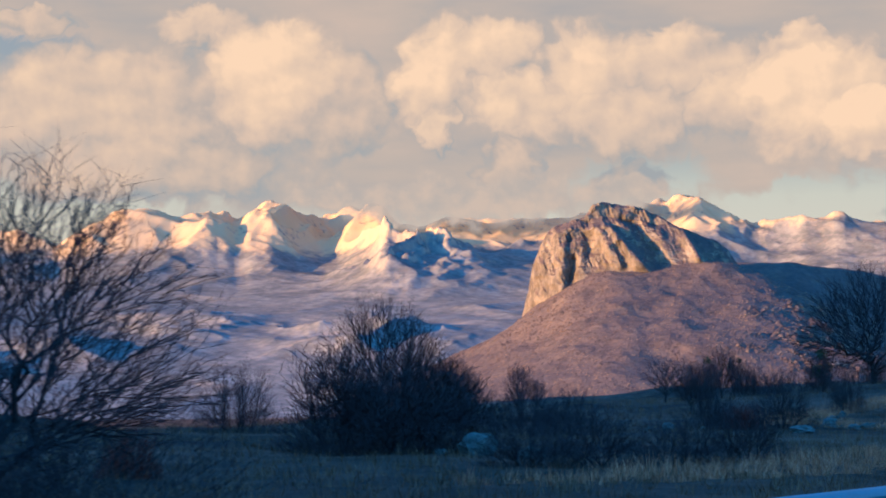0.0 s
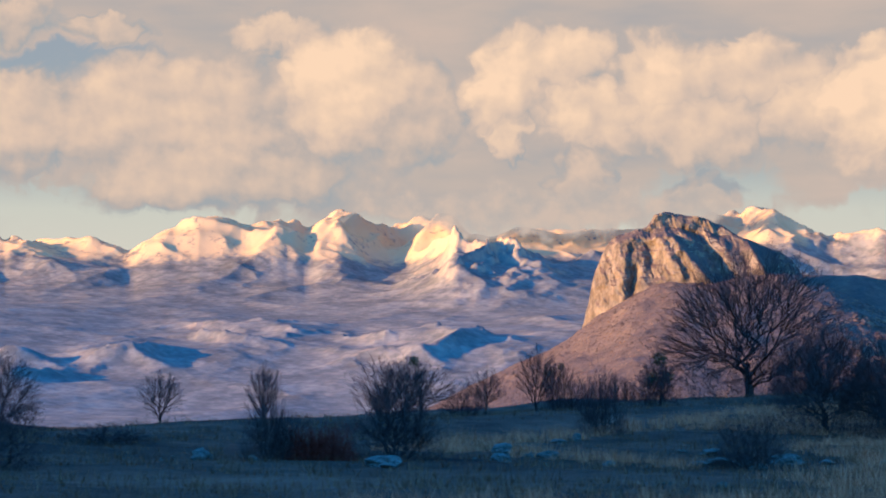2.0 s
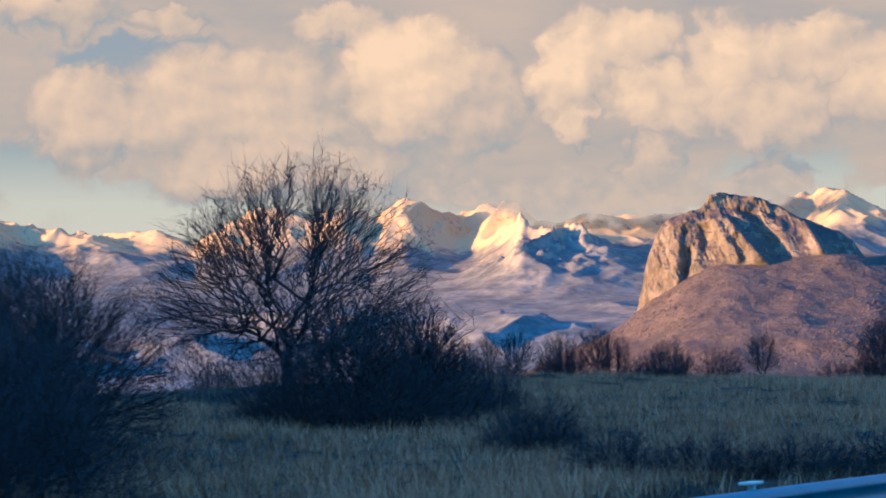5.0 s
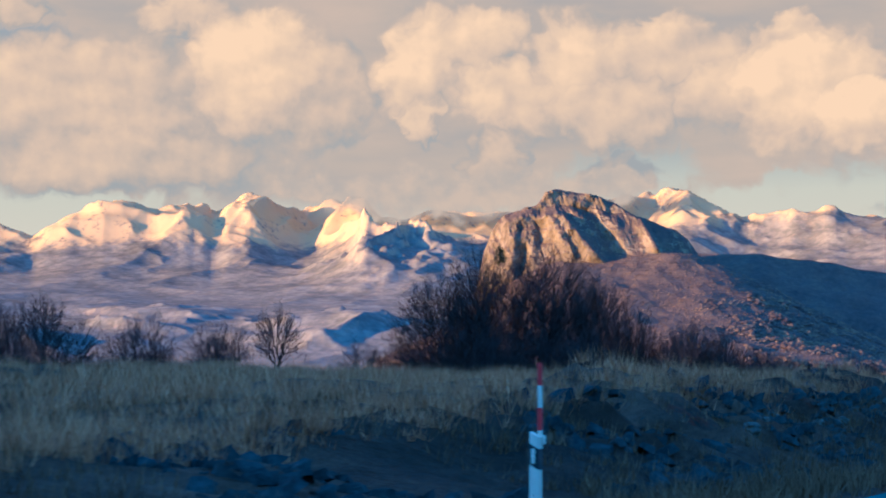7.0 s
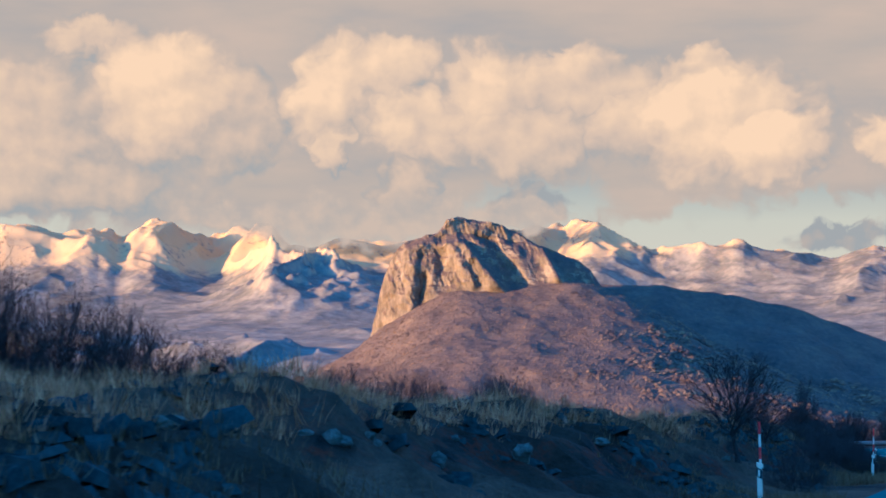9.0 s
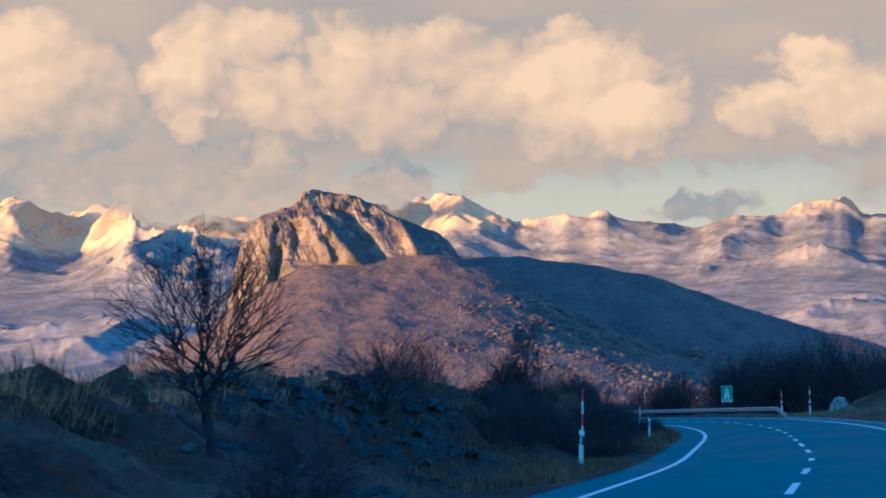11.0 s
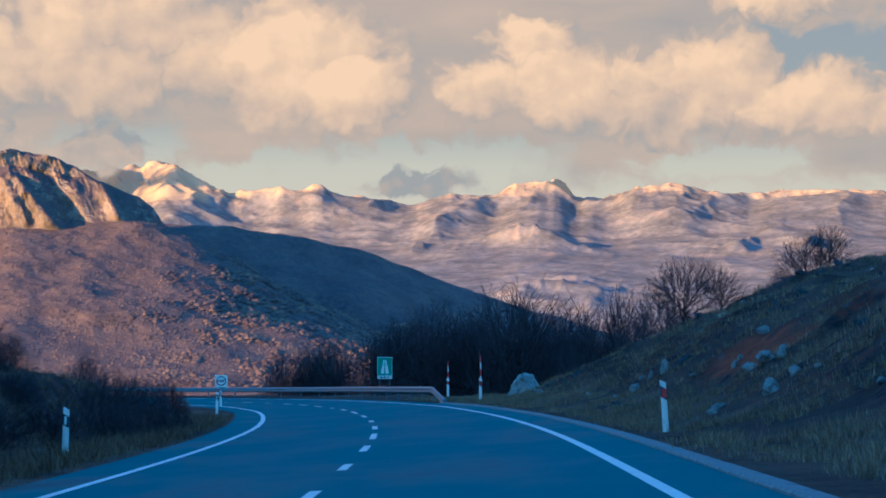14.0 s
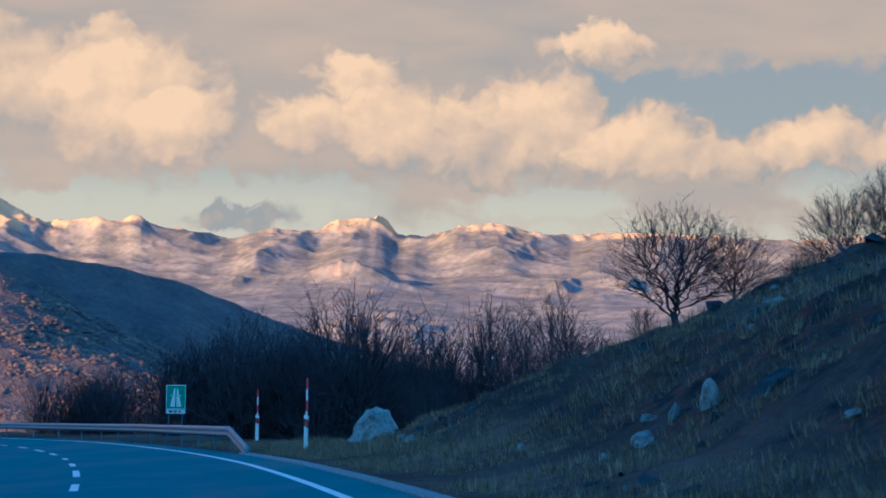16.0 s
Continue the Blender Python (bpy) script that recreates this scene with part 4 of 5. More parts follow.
for px, py, pred, plean, ppole in ((20.5, -126.3, False, 0.01, 1.74), (20.9, -114.0, False, -0.05, 0.0), (10.4, -68.2, False, -0.02, 1.95), (1.55, -31.5, False, 0.03, 2.1),
                                   (-8.96, 2.53, False, 0.02, 0.0), (-26.1, 47.6, False, 0.0, 1.5), (-37.6, 73.6, False, 0.0, 0.0),
                                   (2.3, 5.75, True, -0.06, 0.0), (-15.8, 54.06, True, 0.0, 2.05), (-23.5, 73.5, True, 0.0, 2.0)):
    place_post(px, py, pred, plean, ppole)

motorway_sign((-36.2, 98.8, -2.6), radians(17), 2.55)
restriction_sign((-80.0, 168.0, -3.4), radians(22), 2.2, 1.35)


def kerb_run():
    """Low concrete channel blocks on the outer edge of the bend."""
    kerb = new("drain_kerb")
    mesh = None
    for i in range(along_at(-30), along_at(50)):
        p = beside(i, -5.06, -0.05)
        if mesh is None:
            bm = bmesh.new()
            box(bm, 0, 0, 0.0, 0.96, 0.28, 0.20, 0.03)
            ob = part("kerb_block", bm, CONCRETE, kerb)
            mesh = ob.data
        else:
            ob = new("kerb_block", mesh)
            ob.parent = kerb
        ob.matrix_local = Matrix.Translation(p) @ Matrix.Rotation(math.atan2(TANGENT[i][1], TANGENT[i][0]) + random.uniform(-0.02, 0.02), 4, "Z") @ Matrix.Rotation(random.uniform(-0.03, 0.03), 4, "X")
    tagged(kerb, "weathered concrete drain kerb along the asphalt", "kerb", kind="structure")


kerb_run()


# ---- trees and bushes ----
class Wood:
    """Collects tapered twigs as triangular tubes."""

    def __init__(self):
        self.v, self.f = [], []

    def tube(self, a, b, ra, rb, sides=3):
        d = b - a
        if d.length < 1e-5:
            return
        u = d.orthogonal().normalized()
        w = d.normalized().cross(u)
        k = len(self.v)
        for c, r in ((a, ra), (b, rb)):
            for s in range(sides):
                t = 2 * math.pi * s / sides
                self.v.append(c + (u * math.cos(t) + w * math.sin(t)) * r)
        for s in range(sides):
            n = (s + 1) % sides
            self.f.append((k + s, k + n, k + sides + n, k + sides + s))

    def cone(self, a, b, r):
        d = b - a
        u = d.orthogonal().normalized() * r
        w = d.cross(u).normalized() * r
        k = len(self.v)
        self.v += [a + u, a - u * 0.5 + w * 0.87, a - u * 0.5 - w * 0.87, b]
        self.f += [(k, k + 1, k + 3), (k + 1, k + 2, k + 3), (k + 2, k, k + 3)]



def reach_to(rng, parts, start, way, ends, total, tip):
    """Forks a limb again and again until every twig end in the list is reached."""
    n = len(ends)
    mid = Vector((sum(e.x for e in ends) / n, sum(e.y for e in ends) / n, sum(e.z for e in ends) / n))
    store = parts[0] if n > total / 3.5 else parts[1] if n > total / 40 else parts[2]
    r0 = tip * n ** 0.37
    if n <= 2:
        for e in ends:
            gap = (e - start).length
            bend = start + (way * 0.45 + (e - start).normalized() * 0.1) * gap + Vector((rng.gauss(0, 0.13), rng.gauss(0, 0.13), rng.gauss(-0.03, 0.08))) * gap
            parts[2].tube(start, bend, tip * 1.15, tip * 0.9)
            parts[2].cone(bend, e, tip * 0.9)
            for _ in range(3 if rng.random() < 0.5 else 2):
                side = bend.lerp(e, rng.uniform(0.0, 0.7))
                out = (e - bend).normalized() * 0.7 + Vector((rng.gauss(0, 0.7), rng.gauss(0, 0.7), 0.15 + rng.gauss(0, 0.45)))
                parts[2].cone(side, side + out.normalized() * gap * rng.uniform(0.2, 0.45), tip * 0.7)
        return
    goal = start.lerp(mid, rng.uniform(0.16, 0.28) if n > 6 else rng.uniform(0.2, 0.34))
    gap = (goal - start).length
    knee = start + way * gap * 0.5 + Vector((rng.gauss(0, 0.12), rng.gauss(0, 0.12), rng.gauss(0, 0.07))) * gap
    sides = 6 if store is parts[0] else 4 if store is parts[1] else 3
    r1 = r0 * 0.86
    store.tube(start, knee, r0, (r0 + r1) / 2, sides)
    store.tube(knee, goal, (r0 + r1) / 2, r1, sides)
    d = ((goal - knee).normalized() + Vector((mid.x, mid.y, max(0.0, mid.z - 1.2))).normalized() * 0.45).normalized()
    count = 3 if n > 12 and rng.random() < 0.45 else 2
    seeds = rng.sample(ends, count)
    for _ in range(3):
        groups = [[] for _ in seeds]
        for e in ends:
            groups[min(range(len(seeds)), key=lambda k: (e - seeds[k]).length_squared)].append(e)
        groups = [g for g in groups if g]
        seeds = [sum(g, Vector()) / len(g) for g in groups]
    if len(groups) == 1:
        groups = [ends[:n // 2], ends[n // 2:]]
    for g in groups:
        reach_to(rng, parts, goal, d, g, total, tip)


def make_tree(name, seed, stems, tips, wide, low, middle, ragged, thicket, tip=0.0065):
    """A bare tree or bush 5 m tall inside a lumpy dome; returns an Empty with trunk, boughs and crown of twigs."""
    rng = random.Random(seed)
    parts = [Wood(), Wood(), Wood()]
    high = 5.0
    lumps = [(Vector((rng.gauss(0, 1), rng.gauss(0, 1), rng.gauss(0.3, 0.8))).normalized(), rng.uniform(-ragged, ragged)) for _ in range(9)]
    ends = []
    while len(ends) < tips:
        d = Vector((rng.gauss(0, 1), rng.gauss(0, 1), rng.gauss(0.15, 1))).normalized()
        r = rng.random() ** (0.24 if stems == 1 else 0.36) * rng.uniform(0.86, 1.08)
        r *= 1 + sum(k * max(0.0, d.dot(v)) ** 4 for v, k in lumps)
        p = Vector((d.x * r * wide, d.y * r * wide, high * middle + d.z * r * high * ((1 - middle) if d.z > 0 else (middle - low))))
        if p.z > high * low:
            ends.append(p)
    if stems == 1:
        foot = Vector((0, 0, -0.25))
        fork = Vector((rng.gauss(0, 0.08), rng.gauss(0, 0.08), high * max(0.12, low * 0.85)))
        r = tip * tips ** 0.38
        parts[0].tube(foot, Vector((0, 0, 0.25)), r * 1.5, r * 1.1, 7)
        parts[0].tube(Vector((0, 0, 0.25)), fork, r * 1.1, r, 7)
        seeds = rng.sample(ends, 7)
        groups = [[] for _ in seeds]
        for e in ends:
            groups[min(range(7), key=lambda k: (e - seeds[k]).length_squared)].append(e)
        for g in groups:
            if g:
                at = fork + Vector((0, 0, rng.uniform(-0.35, 0.1)))
                mid = sum(g, Vector()) / len(g)
                reach_to(rng, parts, at, ((mid - at).normalized() + Vector((0, 0, 0.35))).normalized(), g, tips, tip)
    else:
        seeds = rng.sample(ends, stems)
        groups = [[] for _ in seeds]
        for e in ends:
            groups[min(range(stems), key=lambda k: (e.x - seeds[k].x) ** 2 + (e.y - seeds[k].y) ** 2)].append(e)
        for g in groups:
            if g:
                mid = sum(g, Vector()) / len(g)
                foot = Vector((mid.x * 0.35 + rng.gauss(0, 0.1), mid.y * 0.35 + rng.gauss(0, 0.1), -0.2))
                reach_to(rng, parts, foot, (Vector((mid.x * 0.4, mid.y * 0.4, high * 0.6))).normalized(), g, tips, tip)
    for _ in range(thicket):   # tangled shoots round the foot
        a, r = rng.uniform(0, 2 * math.pi), wide * math.sqrt(rng.random()) * 0.97
        z = high * 0.62 * rng.random() ** 1.3 * math.sqrt(max(0.03, 1 - (r / wide) ** 2))
        p = Vector((r * math.cos(a), r * math.sin(a), z - 0.1))
        d = Vector((rng.gauss(0, 0.45) + 0.4 * math.cos(a), rng.gauss(0, 0.45) + 0.4 * math.sin(a), rng.uniform(0.3, 1.2))).normalized()
        mid = p + d * rng.uniform(0.12, 0.32)
        parts[2].cone(p, mid + d * 0.1, tip * 1.1)
        parts[2].cone(mid, mid + (d + Vector((rng.gauss(0, 0.5), rng.gauss(0, 0.5), 0.2))).normalized() * rng.uniform(0.15, 0.4), tip)
    thing = new(name)
    for pname, w in zip(("trunk", "bough", "crown"), parts):
        if w.f:
            ob = raw(pname, w.v, w.f, BARK if pname != "crown" else (RUSSET if name == "russet_bush" else TWIG), thing)
            if pname != "trunk" or stems > 1:
                tagged(ob, kind="stuff")
    thing["reach"] = wide
    return thing


# kind: name, seed, stems, twig ends, half width, lowest and middle height, raggedness, undergrowth, twig radius
KINDS = {
    "oak": [("bare_tree", 11, 1, 700, 2.2, 0.2, 0.5, 0.4, 0, 0.0066), ("bare_tree", 12, 1, 700, 2.2, 0.18, 0.5, 0.4, 0, 0.0066)],
    "vase": [("bare_tree", 21, 1, 520, 1.5, 0.2, 0.6, 0.25, 150, 0.007), ("bare_tree", 22, 1, 480, 1.6, 0.2, 0.58, 0.35, 150, 0.007)],
    "slim": [("bare_tree", 31, 1, 420, 1.2, 0.15, 0.45, 0.3, 0, 0.0068), ("bare_tree", 32, 1, 380, 1.3, 0.14, 0.42, 0.35, 0, 0.0068)],
    "thorn": [("thorn_bush", 41, 9, 950, 2.6, 0.05, 0.34, 0.4, 1800, 0.0075), ("thorn_bush", 42, 11, 950, 2.8, 0.05, 0.32, 0.45, 2000, 0.0075), ("thorn_bush", 43, 8, 850, 2.4, 0.05, 0.4, 0.45, 1700, 0.0075)],
    "crown": [("bare_tree", 51, 1, 2500, 2.7, 0.06, 0.4, 0.2, 1800, 0.0048), ("bare_tree", 52, 1, 2300, 2.6, 0.06, 0.42, 0.2, 1800, 0.0048)],
}
KINDS["copse"] = [("bare_tree", 71, 3, 550, 1.9, 0.08, 0.5, 0.35, 1500, 0.011), ("bare_tree", 72, 2, 500, 1.8, 0.1, 0.52, 0.35, 1400, 0.011)]
KINDS["far_slim"] = [("bare_tree", 81, 1, 260, 1.25, 0.15, 0.5, 0.35, 60, 0.008), ("bare_tree", 82, 1, 240, 1.5, 0.15, 0.55, 0.35, 60, 0.008), ("bare_tree", 83, 1, 280, 1.9, 0.16, 0.55, 0.35, 60, 0.008)]
KINDS["far_copse"] = [("bare_tree", 84, 3, 320, 1.9, 0.08, 0.5, 0.35, 420, 0.010), ("bare_tree", 85, 2, 300, 1.8, 0.1, 0.55, 0.35, 420, 0.010), ("bare_tree", 86, 2, 320, 1.7, 0.1, 0.5, 0.4, 420, 0.010)]
KINDS["russet"] = [("russet_bush", 61, 9, 600, 2.4, 0.05, 0.4, 0.4, 2600, 0.012)]
MODELS = {k: [make_tree(*spec) for spec in specs] for k, specs in KINDS.items()}
USED = set()
WORDS = {"russet": ("small bush with withered russet leaves", "bush"), "oak": ("bare spreading tree with dark bark and fine twigs", "tree"), "vase": ("slender bare tree with upswept branches in the field", "tree"),
         "copse": ("dense dark bare tree with undergrowth", "tree"), "far_slim": ("tall bare tree in the dark woodland", "tree"), "far_copse": ("dense dark bare tree with undergrowth", "tree"), "slim": ("tall thin bare tree with short side branches", "tree"), "thorn": ("dense leafless thorn bush with tangled dark twigs", "bush"),
         "crown": ("broad bare tree with a dense fan of twigs and undergrowth", "tree")}
PLANT_RNG = random.Random(5)


def plant(kind, x, y, height, width=None, label="", z=None, group=""):
    """Sets a tree of that height and width on the ground; the first use of a model is the model itself."""
    models = MODELS[kind]
    model = models[PLANT_RNG.randrange(len(models))]
    s = height / 5.0
    sw = s if width is None else width / (2 * model["reach"])
    m = Matrix.Translation((x, y, (ground_at(x, y) if z is None else z) - 0.05)) @ Matrix.Rotation(PLANT_RNG.uniform(0, 6.28), 4, "Z")
    if model.name in USED:
        ob = copy_thing(model, m)
    else:
        USED.add(model.name)
        ob = model
        ob.matrix_basis = m
    ob.scale = (sw, sw, s)
    words, category = WORDS[kind]
    tagged(ob, label or words, category, group or ("bushes" if category == "bush" else "trees"))
    return ob


# plants: easting, northing, height, width
for px, py, ph, pw in (
        (12.5, -239.2, 5.7, 7.6), (1.3, -212.3, 5.0, 5.2), (-19.3, -180.9, 3.7, 4.2), (-16.8, -179.9, 3.4, 3.4), (1.0, -150.5, 4.8, 5.6), (4.1, -151.3, 4.6, 5.0),
        (7.3, -153.2, 4.4, 5.0), (-17.6, -119.0, 10.2, 13.4), (-6.5, -85.9, 4.4, 4.4), (-5.4, -83.9, 5.0, 4.6), (-2.5, -82.1, 4.4, 4.0), (-0.3, 49.0, 2.7, 3.2),
):
    plant("crown", px, py, ph, pw)
for px, py, ph, pw in (
        (0.7, -213.9, 3.6, 3.6), (2.4, -211.5, 3.4, 4.0), (1.0, -137.3, 4.3, 4.4), (1.7, -135.2, 4.0, 4.2),
):
    plant("copse", px, py, ph, pw)
for px, py, ph, pw in (
        (-6.8, -84.9, 4.5, 4.8), (-5.5, -82.8, 5.0, 5.0), (-3.1, -82.4, 4.9, 5.0), (-1.2, -82.6, 4.0, 3.6),
):
    plant("thorn", px, py, ph, pw)
for px, py, ph, pw in (
        (2.5, -213.9, 2.8, 5.4), (-10.9, -203.9, 3.0, 3.2), (9.2, -218.0, 1.6, 2.6), (10.2, -216.2, 1.7, 2.8), (11.6, -214.5, 1.7, 2.8), (12.7, -212.8, 1.9, 2.6),
        (15.8, -148.1, 1.0, 2.2), (17.4, -148.2, 1.0, 2.2), (18.8, -148.4, 0.9, 2.2), (19.1, -147.0, 1.0, 2.2), (19.6, -145.5, 0.9, 2.2), (20.1, -144.0, 0.8, 2.0),
        (10.8, -143.2, 1.6, 2.4), (0.1, -179.8, 2.9, 3.0), (14.4, -240.1, 1.6, 2.4), (-9.4, -197.4, 2.6, 3.4), (-9.3, -194.5, 2.9, 3.4),
        (-8.9, -191.6, 2.7, 3.4), (-6.1, -191.8, 2.6, 3.2), (-3.6, -192.4, 2.2, 3.0), (-11.2, -180.3, 0.8, 3.4),
):
    plant("thorn", px, py, ph, pw)
for px, py, ph, pw in (
        (-1.9, -183.3, 2.6, 1.6), (-18.4, -148.7, 2.0, 2.8), (-20.4, -136.0, 3.0, 2.6), (-18.0, -137.0, 2.3, 2.4), (-4.7, -159.4, 3.0, 2.2),
        (8.3, -173.2, 2.0, 2.2), (6.5, -154.3, 3.4, 4.0), (10.0, -157.0, 3.2, 4.0), (13.0, -159.0, 3.2, 4.0), (-1.5, -182.7, 1.6, 1.4),
        (-33.4, -106.7, 3.0, 3.6), (2.4, -137.4, 3.0, 4.4), (-1.1, -136.7, 2.8, 3.4), (-0.4, -138.9, 2.4, 3.0), (-19.9, -103.7, 1.6, 2.6), (-18.4, -102.5, 1.3, 2.6),
        (-16.4, -101.0, 2.5, 2.8), (-14.4, -99.6, 2.5, 2.6), (-11.5, -100.0, 2.2, 2.6), (-16.1, -133.8, 2.6, 3.0),
):
    plant("thorn", px, py, ph, pw)
for px, py, ph, pw in (
        (0.2, -133.7, 2.3, 3.2), (0.5, -131.9, 2.0, 3.0), (-0.6, -128.6, 1.6, 2.6), (9.5, -141.3, 1.1, 2.2), (-16.0, -112.8, 2.8, 3.0), (-25.6, -96.6, 3.2, 2.8),
        (-21.8, -92.9, 2.8, 3.4), (-17.7, -89.5, 2.7, 3.0), (-15.3, -87.7, 2.3, 2.8), (-0.6, -82.1, 3.0, 2.6), (0.7, -81.4, 2.6, 2.8), (2.0, -80.7, 2.0, 2.8),
        (3.3, -80.1, 1.5, 2.8), (-9.1, -86.6, 1.8, 3.0), (-4.5, -86.9, 2.4, 4.0), (-2.1, -85.4, 2.4, 4.0), (-24.7, -80.4, 2.0, 2.6), (1.9, -83.1, 2.7, 2.4),
        (2.8, -82.5, 2.3, 2.0), (3.9, -81.8, 1.4, 2.0), (2.9, -76.5, 1.2, 2.6), (3.4, -74.0, 1.1, 2.2),
):
    plant("thorn", px, py, ph, pw)
for px, py, ph, pw in (
        (6.6, -55.1, 1.9, 2.2), (-0.9, -73.5, 1.5, 1.8), (0.0, -70.2, 1.3, 2.0), (1.1, -69.4, 1.4, 2.0), (1.3, -68.0, 1.1, 1.6), (1.5, -65.5, 1.4, 1.6),
        (2.3, -65.0, 1.2, 1.6), (-4.8, -30.1, 1.4, 2.2), (-6.4, -25.1, 2.0, 2.2), (-1.8, -28.2, 1.7, 2.0), (-3.7, -25.8, 1.2, 2.2), (-3.1, -24.4, 1.3, 2.2),
        (-2.7, -23.0, 1.4, 2.2), (-2.2, -21.7, 1.4, 2.2), (-1.7, -20.4, 1.2, 2.0), (-7.1, -8.6, 1.5, 2.2), (-7.5, -6.5, 1.5, 2.2), (-8.3, -3.5, 1.4, 2.2),
        (-10.0, 1.3, 1.2, 2.2), (-11.9, 7.1, 1.0, 2.2), (-13.7, 12.9, 0.9, 2.2), (-6.6, -10.6, 1.6, 2.2),
):
    plant("thorn", px, py, ph, pw)
for px, py, ph, pw in (
        (-1.5, -30.6, 1.2, 1.8), (-24.4, 32.1, 1.6, 2.2), (-12.4, 11.4, 1.1, 1.8), (-13.5, 15.4, 1.1, 1.8), (-15.6, 21.1, 1.0, 1.8), (-15.6, 16.5, 1.6, 2.4),
        (-17.9, 22.1, 1.5, 2.4), (-20.1, 27.7, 1.4, 2.2), (-23.2, 35.1, 1.3, 2.2), (-1.5, 50.0, 1.1, 1.6), (-10.7, 79.3, 1.6, 2.4), (-81.2, 172.5, 6.0, 8.0),
        (-79.2, 145.8, 4.5, 6.0),
):
    plant("thorn", px, py, ph, pw)
for px, py, ph, pw in (
        (-33.7, -153.5, 3.7, 2.6), (-31.6, -148.0, 3.6, 2.4), (-22.8, -135.1, 4.0, 3.0), (-51.0, -111.6, 2.8, 2.6), (-22.7, -98.2, 2.9, 1.8), (-23.6, -94.6, 3.6, 2.6),
        (-20.4, -91.7, 3.2, 2.6), (-13.5, -86.4, 2.9, 2.4), (-3.2, -83.7, 5.8, 4.2), (-22.8, -78.6, 2.4, 2.0), (2.1, -65.7, 1.4, 1.0), (3.9, -53.0, 4.2, 3.4),
        (-5.8, 51.7, 1.6, 1.0),
):
    plant("vase", px, py, ph, pw)
for px, py, ph, pw in (
        (-11.5, -164.4, 3.3, 3.0), (-19.6, -150.7, 3.1, 3.4), (-18.2, -147.2, 2.6, 2.6), (-0.3, -39.1, 2.4, 3.0), (-3.9, 41.4, 3.3, 4.2), (-2.8, 42.9, 2.2, 2.2), (0.8, 48.0, 2.6, 2.8), (-13.3, 89.0, 8.5, 5.0), (-22.9, 107.6, 8.5, 5.0),
):
    plant("oak", px, py, ph, pw)
for px, py, ph, pw in (
        (-6.6, -17.2, 3.0, 1.0), (-7.1, -15.2, 3.2, 1.0), (-6.3, -15.9, 2.4, 0.9), (-26.7, 36.6, 2.2, 1.0), (-13.3, 85.0, 9.5, 5.0), (-18.0, 94.3, 10.5, 4.5),
        (-15.5, 88.7, 8.0, 4.0), (-23.0, 102.4, 8.5, 4.0),
):
    plant("slim", px, py, ph, pw)
for px, py, ph, pw in (
        (-25.1, 40.9, 1.8, 1.6), (4.0, -226.5, 1.3, 1.5), (-0.9, -182.6, 1.2, 1.5), (-0.7, -181.9, 1.3, 1.6), (-48.0, 142.1, 5.5, 6.0), (-51.4, 156.8, 5.0, 5.0),
        (-21.5, -94.0, 1.8, 2.6),
):
    plant("russet", px, py, ph, pw)


def mistletoe_mesh():
    """A ball of small leathery leaves on forked stalks, about 1 m across."""
    rng = random.Random(17)
    verts, faces = [], []
    for _ in range(420):
        d = Vector((rng.gauss(0, 1), rng.gauss(0, 1), rng.gauss(0, 1))).normalized()
        c = d * 0.5 * rng.random() ** 0.4
        u = d.orthogonal().normalized()
        u.rotate(Euler((rng.uniform(0, 6), rng.uniform(0, 6), rng.uniform(0, 6))))
        w = u.cross(d).normalized()
        k = len(verts)
        verts += [c - u * 0.075, c + w * 0.028, c + u * 0.075, c - w * 0.028]
        faces.append((k, k + 1, k + 2, k + 3))
    mesh = bpy.data.meshes.new("mistletoe")
    mesh.from_pydata(verts, [], faces)
    mesh.materials.append(speckled("mistletoe_leaves", (0.022, 0.030, 0.010), (0.065, 0.075, 0.024), 3.0, 0.8, 0.2))
    return mesh


MISTLETOE = mistletoe_mesh()


def hang_mistletoe(tree, spots):
    """Balls of mistletoe among the twigs: place within the unscaled tree, and size in metres."""
    for x, y, z, size in spots:
        ob = new("mistletoe", MISTLETOE)
        ob.parent = tree
        ob.matrix_local = Matrix.Translation((x, y, z)) @ Matrix.Diagonal((size / tree.scale.x, size / tree.scale.x, size / tree.scale.z, 1))
        tagged(ob, "dark green ball of mistletoe", kind="stuff")


for px, py, ph, pw, balls in (
        (-11.2, -163.6, 3.4, 2.8, ((0.3, 0.2, 4.2, 0.5),)), (-22.4, -133.9, 3.4, 2.4, ((0.5, -0.3, 3.9, 0.45), (-0.5, 0.2, 3.3, 0.4))),
        (-16.4, -132.6, 3.0, 2.6, ((0.0, 0.0, 4.3, 0.9), (-0.7, 0.3, 2.8, 0.8), (0.6, -0.3, 2.4, 1.0))), (-5.0, -85.6, 5.2, 3.4, ((-0.9, 0.2, 4.3, 0.55), (-0.6, -0.2, 4.6, 0.4))),
):
    hang_mistletoe(plant("vase", px, py, ph, pw, "bare tree with dark balls of mistletoe among the twigs"), balls)


